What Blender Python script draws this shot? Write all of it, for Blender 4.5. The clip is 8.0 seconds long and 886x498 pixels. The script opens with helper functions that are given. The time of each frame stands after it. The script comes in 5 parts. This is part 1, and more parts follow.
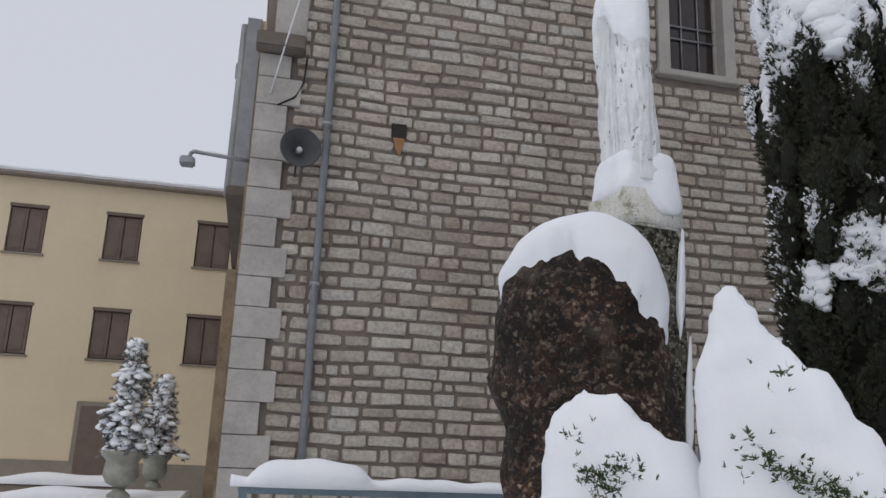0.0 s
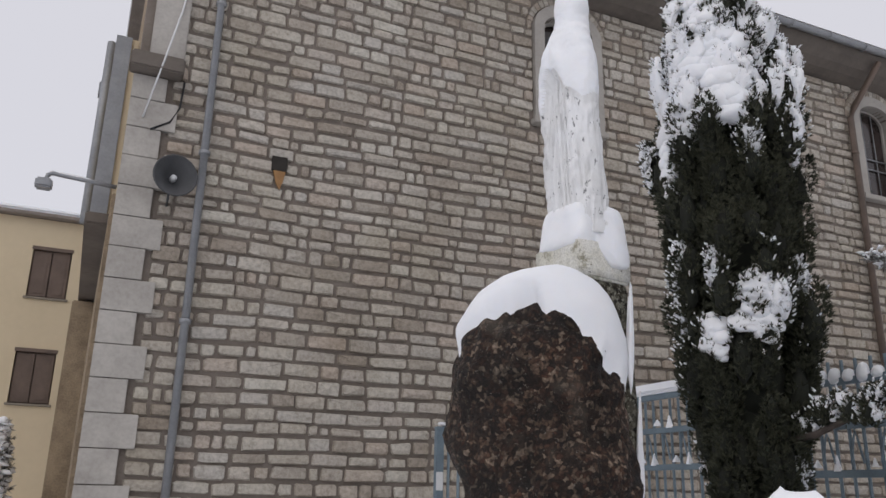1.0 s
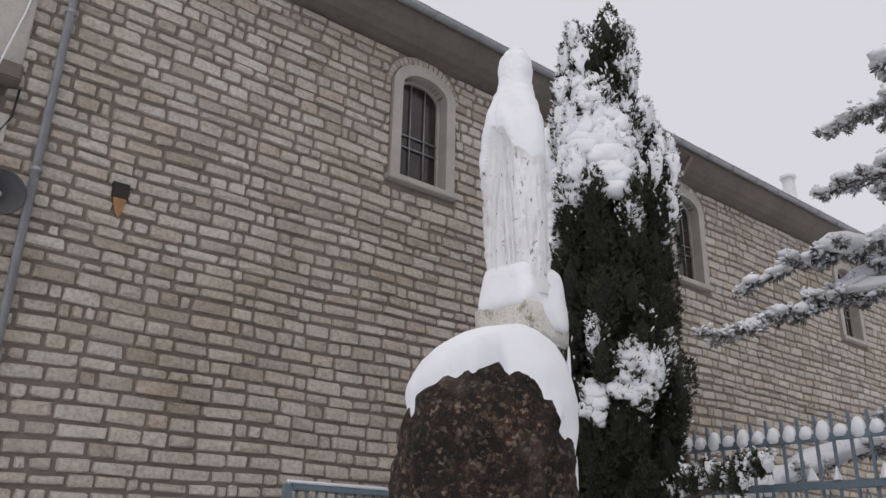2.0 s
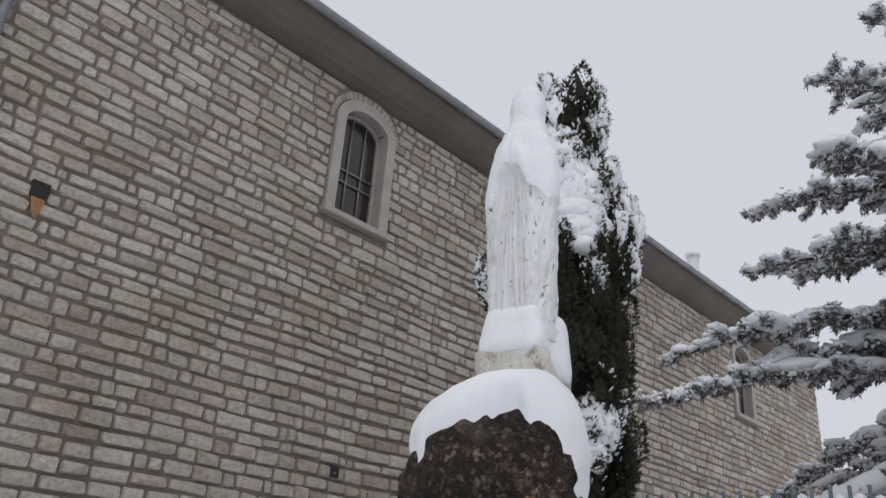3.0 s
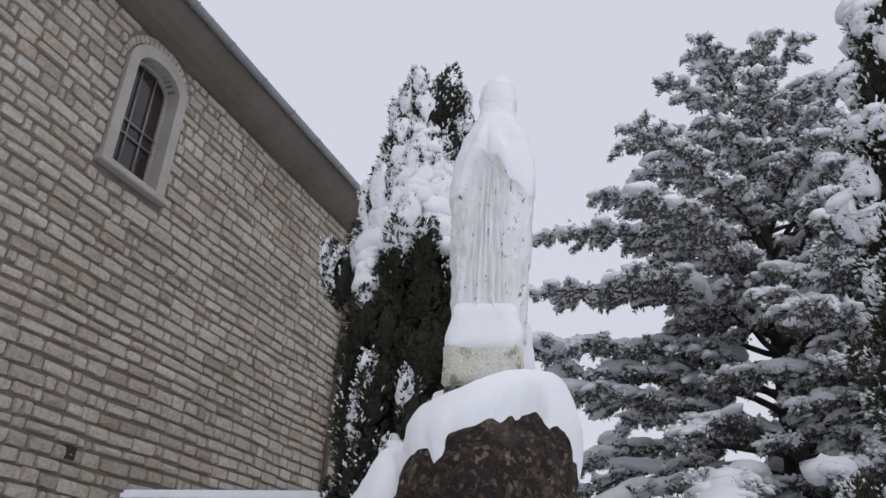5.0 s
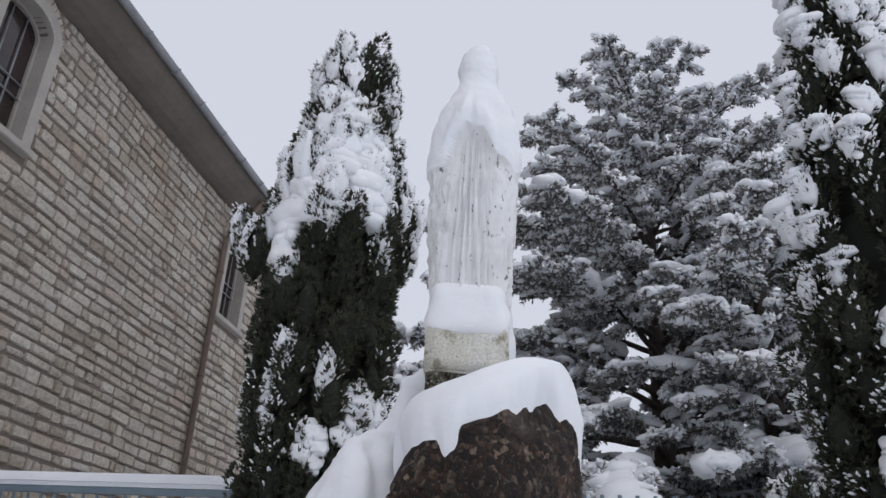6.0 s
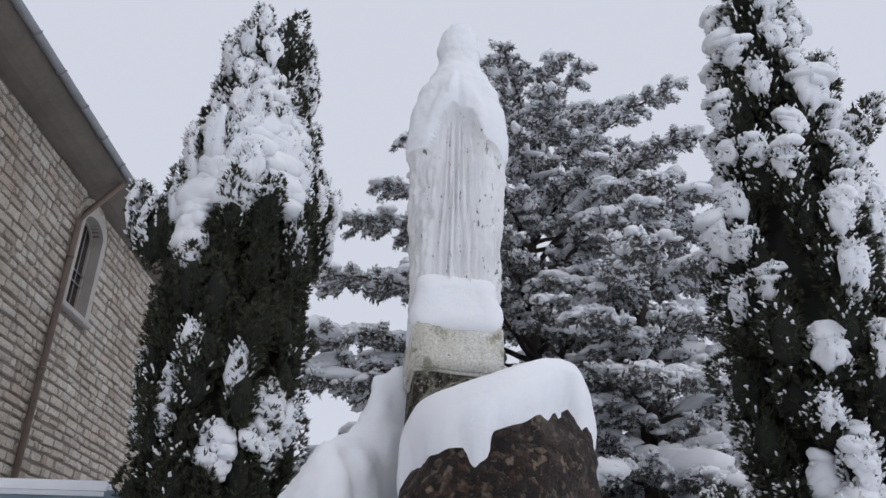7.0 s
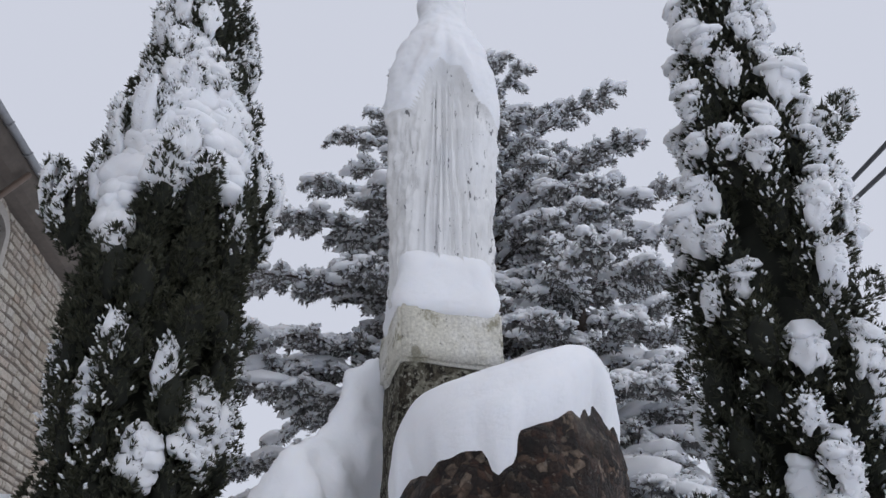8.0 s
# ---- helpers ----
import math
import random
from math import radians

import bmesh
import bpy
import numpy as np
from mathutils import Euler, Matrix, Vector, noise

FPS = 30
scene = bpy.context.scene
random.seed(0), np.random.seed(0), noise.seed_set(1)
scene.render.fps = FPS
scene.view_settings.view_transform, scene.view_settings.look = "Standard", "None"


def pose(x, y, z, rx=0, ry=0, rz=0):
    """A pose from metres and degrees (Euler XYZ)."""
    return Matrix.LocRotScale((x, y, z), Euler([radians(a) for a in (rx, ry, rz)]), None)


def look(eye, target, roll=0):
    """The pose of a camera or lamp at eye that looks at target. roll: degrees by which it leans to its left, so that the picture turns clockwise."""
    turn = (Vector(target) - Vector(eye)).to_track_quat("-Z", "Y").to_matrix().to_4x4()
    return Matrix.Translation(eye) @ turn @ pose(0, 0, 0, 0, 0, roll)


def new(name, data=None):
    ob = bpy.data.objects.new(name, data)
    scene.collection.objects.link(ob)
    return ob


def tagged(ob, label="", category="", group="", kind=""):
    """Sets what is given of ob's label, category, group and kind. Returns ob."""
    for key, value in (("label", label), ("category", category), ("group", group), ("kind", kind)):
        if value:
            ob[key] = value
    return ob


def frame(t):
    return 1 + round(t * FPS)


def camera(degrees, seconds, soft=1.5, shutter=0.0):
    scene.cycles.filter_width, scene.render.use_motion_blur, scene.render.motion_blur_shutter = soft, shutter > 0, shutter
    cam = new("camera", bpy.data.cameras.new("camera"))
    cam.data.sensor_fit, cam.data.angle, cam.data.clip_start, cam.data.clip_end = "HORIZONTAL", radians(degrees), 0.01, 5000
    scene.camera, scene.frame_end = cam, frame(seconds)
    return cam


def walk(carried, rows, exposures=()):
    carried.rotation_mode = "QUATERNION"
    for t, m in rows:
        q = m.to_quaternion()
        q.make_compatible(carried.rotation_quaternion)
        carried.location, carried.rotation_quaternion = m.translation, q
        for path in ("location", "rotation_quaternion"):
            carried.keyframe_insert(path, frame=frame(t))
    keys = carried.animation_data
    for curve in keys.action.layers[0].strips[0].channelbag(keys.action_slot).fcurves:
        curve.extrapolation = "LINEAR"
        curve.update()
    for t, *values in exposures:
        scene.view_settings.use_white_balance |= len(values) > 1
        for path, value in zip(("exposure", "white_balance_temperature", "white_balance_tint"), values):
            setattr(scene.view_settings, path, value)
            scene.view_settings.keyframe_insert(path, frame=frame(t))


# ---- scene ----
cam = camera(57.5, 8.0, soft=1.5)
PATH = [
    (0, (0.034, -0.042, 1.601), (0.463, 1.851, 2.086), 2.3),
    (0.5, (-0.149, 0.067, 1.638), (0.499, 1.889, 2.149), 2.1),
    (1, (-0.332, 0.201, 1.669), (0.445, 1.95, 2.25), 1.2),
    (1.5, (-0.56, 0.352, 1.659), (0.383, 1.98, 2.337), 1.1),
    (1.7, (-0.648, 0.459, 1.681), (0.412, 2.011, 2.365), 0.3),
    (2.8, (-0.871, 0.946, 1.702), (0.405, 2.249, 2.524), 4.1),
    (3, (-0.913, 1.049, 1.699), (0.389, 2.318, 2.532), 4.4),
    (3.5, (-1.058, 1.276, 1.726), (0.418, 2.319, 2.583), 2.1),
    (4, (-1.125, 1.473, 1.709), (0.41, 2.424, 2.57), 4.0),
    (4.5, (-1.143, 1.777, 1.7), (0.471, 2.576, 2.571), 3.5),
    (5, (-1.239, 2.014, 1.685), (0.425, 2.7, 2.558), 4.2),
    (5.2, (-1.229, 2.111, 1.728), (0.472, 2.705, 2.596), 3.2),
    (6.5, (-1.057, 2.763, 1.729), (0.731, 2.968, 2.602), 3.6),
    (7, (-0.942, 2.992, 1.772), (0.853, 2.98, 2.654), 1.6),
    (7.5, (-0.797, 3.106, 1.795), (0.996, 3.003, 2.675), 1.0),
    (8, (-0.567, 3.176, 1.837), (1.204, 2.965, 2.741), -0.0),
]
walk(cam, [(t, look(eye, target, roll)) for t, eye, target, roll in PATH],
     [(0, 0.04, 6600, 10), (0.5, 0.12, 6700, 11), (1.0, 0.18, 6850, 12), (1.7, 0.19, 6950, 13), (3.0, 0.1, 6700, 11), (4.5, 0.15, 6560, 11), (7.0, 0.14, 6420, 11), (8.0, 0.08, 6400, 11)])

# ---- world and sun: a bright, even snow sky ----
world = bpy.data.worlds.new("overcast")
scene.world = world
world.use_nodes = True
wn, wl = world.node_tree.nodes, world.node_tree.links
wn.clear()
sky = wn.new("ShaderNodeTexSky")
sky.sky_type, sky.sun_disc = "NISHITA", False
sky.sun_elevation, sky.sun_rotation = radians(35), radians(215)
bg_sky, bg_cloud = wn.new("ShaderNodeBackground"), wn.new("ShaderNodeBackground")
bg_sky.inputs["Strength"].default_value = 0.05
wl.new(sky.outputs["Color"], bg_sky.inputs["Color"])
bg_cloud.inputs["Color"].default_value = (0.615, 0.64, 0.72, 1)
bg_cloud.inputs["Strength"].default_value = 1.0
wmix, wout = wn.new("ShaderNodeMixShader"), wn.new("ShaderNodeOutputWorld")
wmix.inputs[0].default_value = 0.93
wl.new(bg_sky.outputs[0], wmix.inputs[1])
wl.new(bg_cloud.outputs[0], wmix.inputs[2])
wl.new(wmix.outputs[0], wout.inputs["Surface"])
sun = new("sun", bpy.data.lights.new("sun", "SUN"))
sun.data.energy, sun.data.angle, sun.data.color = 0.5, radians(60), (1.0, 0.97, 0.93)
sun.matrix_world = look((-6, -8, 14), (0, 0, 0))


# ---- materials ----
def nodes_of(name):
    m = bpy.data.materials.new(name)
    m.use_nodes = True
    n, l = m.node_tree.nodes, m.node_tree.links
    return m, n, l, n["Principled BSDF"]


def ramp(n, l, source, stops):
    r = n.new("ShaderNodeValToRGB")
    el = r.color_ramp.elements
    while len(el) < len(stops):
        el.new(0.5)
    for e, (p, c) in zip(el, stops):
        e.position, e.color = p, (*c, 1)
    l.new(source, r.inputs[0])
    return r.outputs[0]


def noise_tex(n, l, scale, detail=4, rough=0.6, stretch=None):
    t = n.new("ShaderNodeTexNoise")
    t.inputs["Scale"].default_value, t.inputs["Detail"].default_value, t.inputs["Roughness"].default_value = scale, detail, rough
    c = n.new("ShaderNodeTexCoord")
    if stretch:
        mp = n.new("ShaderNodeMapping")
        mp.inputs["Scale"].default_value = stretch
        l.new(c.outputs["Object"], mp.inputs[0])
        l.new(mp.outputs[0], t.inputs["Vector"])
    else:
        l.new(c.outputs["Object"], t.inputs["Vector"])
    return t.outputs[0]


def mix(n, l, a, b, fac, blend="MIX"):
    x = n.new("ShaderNodeMix")
    x.data_type, x.blend_type = "RGBA", blend
    for sock, v in ((x.inputs[0], fac), (x.inputs[6], a), (x.inputs[7], b)):
        if isinstance(v, (int, float)):
            sock.default_value = v
        elif isinstance(v, tuple):
            sock.default_value = (*v, 1)
        else:
            l.new(v, sock)
    return x.outputs[2]


def bump(n, l, bsdf, height, strength, distance):
    b = n.new("ShaderNodeBump")
    b.inputs["Strength"].default_value, b.inputs["Distance"].default_value = strength, distance
    l.new(height, b.inputs["Height"])
    l.new(b.outputs[0], bsdf.inputs["Normal"])


def plain(name, colour, dark, scale, rough=0.7, metal=0.0, relief=0.3, dist=0.004, fine=40.0):
    """Two-scale noise between two tones, with fine relief."""
    m, n, l, b = nodes_of(name)
    big = ramp(n, l, noise_tex(n, l, scale), [(0.35, dark), (0.65, colour)])
    small = noise_tex(n, l, scale * fine / 4, 5)
    l.new(mix(n, l, big, ramp(n, l, small, [(0.3, dark), (0.6, colour)]), 0.35), b.inputs["Base Color"])
    b.inputs["Roughness"].default_value, b.inputs["Metallic"].default_value = rough, metal
    bump(n, l, b, small, relief, dist)
    return m


def stone_material(name, tones, island):
    """Rough-hewn limestone: every block has a tone of its own, with grain and stains."""
    m, n, l, b = nodes_of(name)
    if island:
        rnd = n.new("ShaderNodeNewGeometry").outputs["Random Per Island"]
    else:
        rnd = n.new("ShaderNodeObjectInfo").outputs["Random"]
    tone = ramp(n, l, rnd, [(i / (len(tones) - 1), c) for i, c in enumerate(tones)])
    grain = noise_tex(n, l, 22, 8, 0.7)
    stain = noise_tex(n, l, 0.9, 5, 0.6)
    c = mix(n, l, tone, ramp(n, l, grain, [(0.3, (0.45, 0.43, 0.40)), (0.55, (0.95, 0.95, 0.94)), (0.75, (1.15, 1.13, 1.1))]), 0.75, "MULTIPLY")
    c = mix(n, l, c, ramp(n, l, stain, [(0.35, (0.82, 0.79, 0.74)), (0.6, (1.0, 1.0, 1.0))]), 0.9, "MULTIPLY")
    l.new(c, b.inputs["Base Color"])
    b.inputs["Roughness"].default_value = 0.9
    b.inputs["Specular IOR Level"].default_value = 0.2
    bump(n, l, b, noise_tex(n, l, 14, 8, 0.7), 0.7, 0.02)
    return m


TONES = [(0.475, 0.437, 0.383), (0.551, 0.513, 0.454), (0.378, 0.329, 0.281), (0.583, 0.551, 0.497), (0.486, 0.416, 0.356), (0.529, 0.502, 0.464), (0.421, 0.378, 0.329), (0.6, 0.572, 0.513)]
M_STONE = stone_material("hewn_stone", TONES, False)
M_STONES = stone_material("hewn_stone_field", TONES, True)
M_MORTAR = plain("mortar", (0.225, 0.192, 0.165), (0.15, 0.125, 0.105), 3.0, 0.95, relief=0.8, dist=0.01)
M_QUOIN = plain("dressed_limestone", (0.46, 0.435, 0.40), (0.31, 0.29, 0.265), 2.4, 0.85, relief=0.5)
M_TRIM = plain("window_surround_stone", (0.42, 0.395, 0.36), (0.31, 0.29, 0.265), 2.0, 0.85, relief=0.4)
M_SOFFIT = plain("dark_brown_render", (0.17, 0.145, 0.125), (0.11, 0.095, 0.082), 1.1, 0.95, relief=0.4)
M_ZINC = plain("galvanised_metal", (0.32, 0.33, 0.345), (0.23, 0.24, 0.255), 4.0, 0.5, 0.4, relief=0.15)
M_BROWNPIPE = plain("brown_pipe_paint", (0.16, 0.115, 0.09), (0.10, 0.075, 0.06), 5.0, 0.6, 0.1)
M_TEAL = plain("blue_grey_iron_paint", (0.19, 0.25, 0.29), (0.13, 0.175, 0.21), 6.0, 0.5, 0.2, relief=0.2)
# Ochre washed out and brightened, with the haze over the house mixed in.
M_YELLOW = plain("haze_paled_ochre_plaster", (0.64, 0.535, 0.375), (0.58, 0.485, 0.335), 0.5, 0.92, relief=0.3)
M_PLINTH = plain("grey_plinth_render", (0.27, 0.235, 0.19), (0.20, 0.175, 0.145), 0.9, 0.95)
# Shutter brown lightened likewise for the haze.
M_SHUTTER = plain("haze_paled_shutter_paint", (0.16, 0.115, 0.092), (0.11, 0.08, 0.065), 3.0, 0.7)
M_DARK = plain("black_iron", (0.03, 0.03, 0.033), (0.018, 0.018, 0.02), 8.0, 0.55, 0.3)
M_HORN = plain("grey_horn_paint", (0.075, 0.077, 0.082), (0.05, 0.052, 0.056), 6.0, 0.55, 0.1)
M_WHITE = plain("white_enamel", (0.72, 0.73, 0.74), (0.6, 0.61, 0.62), 6.0, 0.5)
# Almost black, for the shade inside the wall holes.
M_HOLE = plain("hole_shade_colour", (0.035, 0.03, 0.026), (0.02, 0.017, 0.015), 9.0, 0.95)
M_RUST = plain("rust_stain", (0.36, 0.20, 0.085), (0.24, 0.13, 0.06), 7.0, 0.95)
M_BARK = plain("conifer_bark", (0.085, 0.066, 0.055), (0.04, 0.032, 0.028), 7.0, 0.95, relief=0.8, dist=0.02)
M_URN = plain("mossy_cast_stone", (0.36, 0.35, 0.31), (0.19, 0.20, 0.16), 6.0, 0.9, relief=0.6)
M_OLDWALL = plain("old_render_and_rubble", (0.40, 0.31, 0.21), (0.19, 0.145, 0.10), 3.2, 0.95, relief=0.9, dist=0.03)
M_ROOF = plain("roof_edge_tile", (0.30, 0.26, 0.23), (0.2, 0.17, 0.15), 3.0, 0.9)
M_CABLE = plain("cable_rubber", (0.10, 0.105, 0.115), (0.07, 0.073, 0.08), 8.0, 0.8)


def snow_material(name, strength):
    m, n, l, b = nodes_of(name)
    soft = noise_tex(n, l, 3.0, 4)
    l.new(ramp(n, l, soft, [(0.3, (0.83, 0.85, 0.885)), (0.7, (0.90, 0.91, 0.93))]), b.inputs["Base Color"])
    b.inputs["Roughness"].default_value = 0.75
    b.inputs["Specular IOR Level"].default_value = 0.25
    b.inputs["Subsurface Weight"].default_value = 0.15
    b.inputs["Subsurface Radius"].default_value = (0.03, 0.035, 0.04)
    fine = mix(n, l, noise_tex(n, l, 45, 6, 0.75), noise_tex(n, l, 9, 3), 0.5)
    bump(n, l, b, fine, strength, 0.02)
    return m


M_SNOW = snow_material("fresh_snow", 0.35)


def foliage_material(name, dark, light):
    m, n, l, b = nodes_of(name)
    rnd = n.new("ShaderNodeNewGeometry").outputs["Random Per Island"]
    c = ramp(n, l, rnd, [(0.0, dark), (1.0, light)])
    c = mix(n, l, c, ramp(n, l, noise_tex(n, l, 1.7, 3), [(0.3, (0.55, 0.6, 0.6)), (0.7, (1.1, 1.1, 1.05))]), 1.0, "MULTIPLY")
    l.new(c, b.inputs["Base Color"])
    b.inputs["Roughness"].default_value = 0.65
    b.inputs["Specular IOR Level"].default_value = 0.3
    return m


M_CYPRESS = foliage_material("cypress_foliage", (0.03, 0.034, 0.024), (0.085, 0.085, 0.055))
# Needle grey is lifted: frost on it, and snowy haze put into the colour.
M_CEDAR = foliage_material("frost_haze_needles", (0.165, 0.155, 0.155), (0.31, 0.295, 0.295))
M_SHRUB = foliage_material("shrub_foliage", (0.035, 0.055, 0.02), (0.09, 0.12, 0.045))
# Near-black fill: the shade inside the cypress crowns as a colour.
M_CORE = plain("crown_inner_shade", (0.02, 0.023, 0.015), (0.011, 0.012, 0.009), 9.0, 0.95)


def rock_material():
    """Dark conglomerate: pale and rusty pebbles in a nearly black, damp matrix."""
    m, n, l, b = nodes_of("dark_conglomerate")
    co = n.new("ShaderNodeTexCoord")
    warp = n.new("ShaderNodeTexNoise")
    warp.inputs["Scale"].default_value = 30
    l.new(co.outputs["Object"], warp.inputs["Vector"])
    bent = mix(n, l, co.outputs["Object"], warp.outputs["Color"], 0.035)
    cells, edge = n.new("ShaderNodeTexVoronoi"), n.new("ShaderNodeTexVoronoi")
    edge.feature = "DISTANCE_TO_EDGE"
    for v in (cells, edge):
        v.inputs["Scale"].default_value = 62
        l.new(bent, v.inputs["Vector"])
    sep = n.new("ShaderNodeSeparateColor")
    l.new(cells.outputs["Color"], sep.inputs[0])
    pebble = ramp(n, l, sep.outputs[0], [(0.0, (0.025, 0.02, 0.017)), (0.45, (0.05, 0.034, 0.026)), (0.65, (0.09, 0.045, 0.03)), (0.85, (0.17, 0.13, 0.10)), (1.0, (0.36, 0.31, 0.255))])
    gap = ramp(n, l, edge.outputs["Distance"], [(0.0, (0.5, 0.48, 0.46)), (0.3, (1.0, 1.0, 1.0))])
    c = mix(n, l, pebble, gap, 1.0, "MULTIPLY")
    c = mix(n, l, c, ramp(n, l, noise_tex(n, l, 70, 6, 0.7), [(0.35, (0.35, 0.33, 0.32)), (0.65, (1.5, 1.45, 1.4))]), 0.8, "MULTIPLY")
    patch = ramp(n, l, noise_tex(n, l, 5, 5), [(0.42, (0.35, 0.33, 0.31)), (0.62, (1.35, 1.2, 1.1))])
    c = mix(n, l, c, patch, 0.9, "MULTIPLY")
    pale = ramp(n, l, noise_tex(n, l, 2.6, 4), [(0.60, (0, 0, 0)), (0.70, (1, 1, 1))])
    c = mix(n, l, c, (0.17, 0.14, 0.11), mix(n, l, (0, 0, 0), pale, 0.45))
    speck = ramp(n, l, noise_tex(n, l, 75, 6, 0.7), [(0.60, (0, 0, 0)), (0.66, (1, 1, 1))])
    c = mix(n, l, c, (0.25, 0.225, 0.195), mix(n, l, (0, 0, 0), speck, 0.6))
    l.new(c, b.inputs["Base Color"])
    b.inputs["Roughness"].default_value = 0.62
    b.inputs["Specular IOR Level"].default_value = 0.35
    h = mix(n, l, gap, noise_tex(n, l, 38, 8, 0.78), 0.72)
    bump(n, l, b, h, 1.0, 0.025)
    return m


M_ROCK = rock_material()


def statue_material():
    """Old white paint on cast stone: chalky, with short dark cracks and grime in streaks, and a touch of blue."""
    m, n, l, b = nodes_of("chalky_white_paint")
    base = ramp(n, l, noise_tex(n, l, 5, 5), [(0.3, (0.70, 0.70, 0.69)), (0.7, (0.83, 0.84, 0.85))])
    streak = noise_tex(n, l, 26, 5, 0.65, (1, 1, 0.12))
    crack = noise_tex(n, l, 46, 5, 0.66, (1, 1, 0.42))
    c = mix(n, l, base, ramp(n, l, streak, [(0.30, (0.5, 0.49, 0.46)), (0.44, (1, 1, 1))]), 0.5, "MULTIPLY")
    c = mix(n, l, c, ramp(n, l, crack, [(0.352, (0.10, 0.10, 0.11)), (0.372, (1, 1, 1))]), 0.85, "MULTIPLY")
    l.new(c, b.inputs["Base Color"])
    b.inputs["Roughness"].default_value = 0.7
    bump(n, l, b, mix(n, l, streak, noise_tex(n, l, 60, 6), 0.4), 0.5, 0.012)
    return m


M_STATUE = statue_material()


def patched(name, layers, relief, dist):
    """Weathered stone or old paint: each layer (colour, noise scale, threshold, softness) lies in blotches over the one before."""
    m, n, l, b = nodes_of(name)
    c, height = layers[0][0], None
    for colour, scale, low, soft in layers[1:]:
        t = noise_tex(n, l, scale, 7, 0.68)
        c = mix(n, l, c, colour, ramp(n, l, t, [(low, (0, 0, 0)), (low + soft, (1, 1, 1))]))
        height = t
    grain = noise_tex(n, l, 120, 5, 0.7)
    c = mix(n, l, c, ramp(n, l, grain, [(0.3, (0.6, 0.6, 0.58)), (0.65, (1.1, 1.1, 1.08))]), 0.8, "MULTIPLY")
    l.new(c, b.inputs["Base Color"])
    b.inputs["Roughness"].default_value = 0.92
    b.inputs["Specular IOR Level"].default_value = 0.25
    bump(n, l, b, mix(n, l, height, grain, 0.35), relief, dist)
    return m


M_PILLAR = patched("lichened_rough_stone", [((0.13, 0.12, 0.09), 0, 0, 0), ((0.055, 0.045, 0.032), 9, 0.47, 0.08), ((0.26, 0.25, 0.20), 26, 0.49, 0.06), ((0.03, 0.026, 0.02), 45, 0.52, 0.05), ((0.38, 0.37, 0.31), 60, 0.56, 0.04)], 1.0, 0.02)
M_PLINTHBLOCK = patched("flaking_white_plinth_paint", [((0.72, 0.70, 0.62), 0, 0, 0), ((0.82, 0.81, 0.77), 6, 0.46, 0.15), ((0.40, 0.38, 0.30), 11, 0.57, 0.06), ((0.20, 0.185, 0.13), 24, 0.61, 0.05), ((0.09, 0.08, 0.06), 42, 0.66, 0.04)], 0.9, 0.012)


def glass_material():
    m, n, l, b = nodes_of("dark_window_glass")
    l.new(ramp(n, l, noise_tex(n, l, 2.5), [(0.3, (0.02, 0.016, 0.015)), (0.7, (0.05, 0.035, 0.032))]), b.inputs["Base Color"])
    b.inputs["Roughness"].default_value = 0.12
    return m


M_GLASS = glass_material()


# ---- mesh helpers ----
def mesh_of(name, verts, faces, smooth=False):
    me = bpy.data.meshes.new(name)
    verts = np.asarray(verts, dtype=np.float32).reshape(-1, 3)
    if isinstance(faces, np.ndarray):
        k = faces.shape[1]
        me.vertices.add(len(verts))
        me.vertices.foreach_set("co", verts.ravel())
        me.loops.add(faces.size)
        me.loops.foreach_set("vertex_index", faces.ravel().astype(np.int32))
        me.polygons.add(len(faces))
        me.polygons.foreach_set("loop_start", np.arange(0, faces.size, k, dtype=np.int32))
        me.update(calc_edges=True)
    else:
        me.from_pydata(verts.tolist(), [], faces)
        me.update()
    if smooth:
        me.polygons.foreach_set("use_smooth", np.ones(len(me.polygons), dtype=bool))
    return me


def link(name, me, material, parent=None, label=""):
    if not me.materials:
        me.materials.append(material)
    ob = new(name, me)
    if parent is not None:
        ob.parent = parent
    if label:
        tagged(ob, label)
    return ob


def part(name, bm, material, parent=None, label="", smooth=False):
    """Links a bmesh as one mesh object under a thing or a part."""
    me = bpy.data.meshes.new(name)
    bm.normal_update()
    bm.to_mesh(me)
    bm.free()
    if smooth:
        me.polygons.foreach_set("use_smooth", np.ones(len(me.polygons), dtype=bool))
    return link(name, me, material, parent, label)


def thing(name, x, y, z, label, category, group="", kind="", turn=0):
    e = new(name)
    e.empty_display_size = 0.1
    e.matrix_world = pose(x, y, z, 0, 0, turn)
    return tagged(e, label, category, group, kind)


def add_box(bm, x0, x1, y0, y1, z0, z1, bevel=0.0):
    made = bmesh.ops.create_cube(bm, size=1, matrix=Matrix.Translation(((x0 + x1) / 2, (y0 + y1) / 2, (z0 + z1) / 2)) @ Matrix.Diagonal((x1 - x0, y1 - y0, z1 - z0, 1)))
    if bevel:
        edges = list({e for v in made["verts"] for e in v.link_edges})
        bmesh.ops.bevel(bm, geom=edges, offset=bevel, segments=2, affect="EDGES")
    return bm


def box(x0, x1, y0, y1, z0, z1, bevel=0.0):
    return add_box(bmesh.new(), x0, x1, y0, y1, z0, z1, bevel)


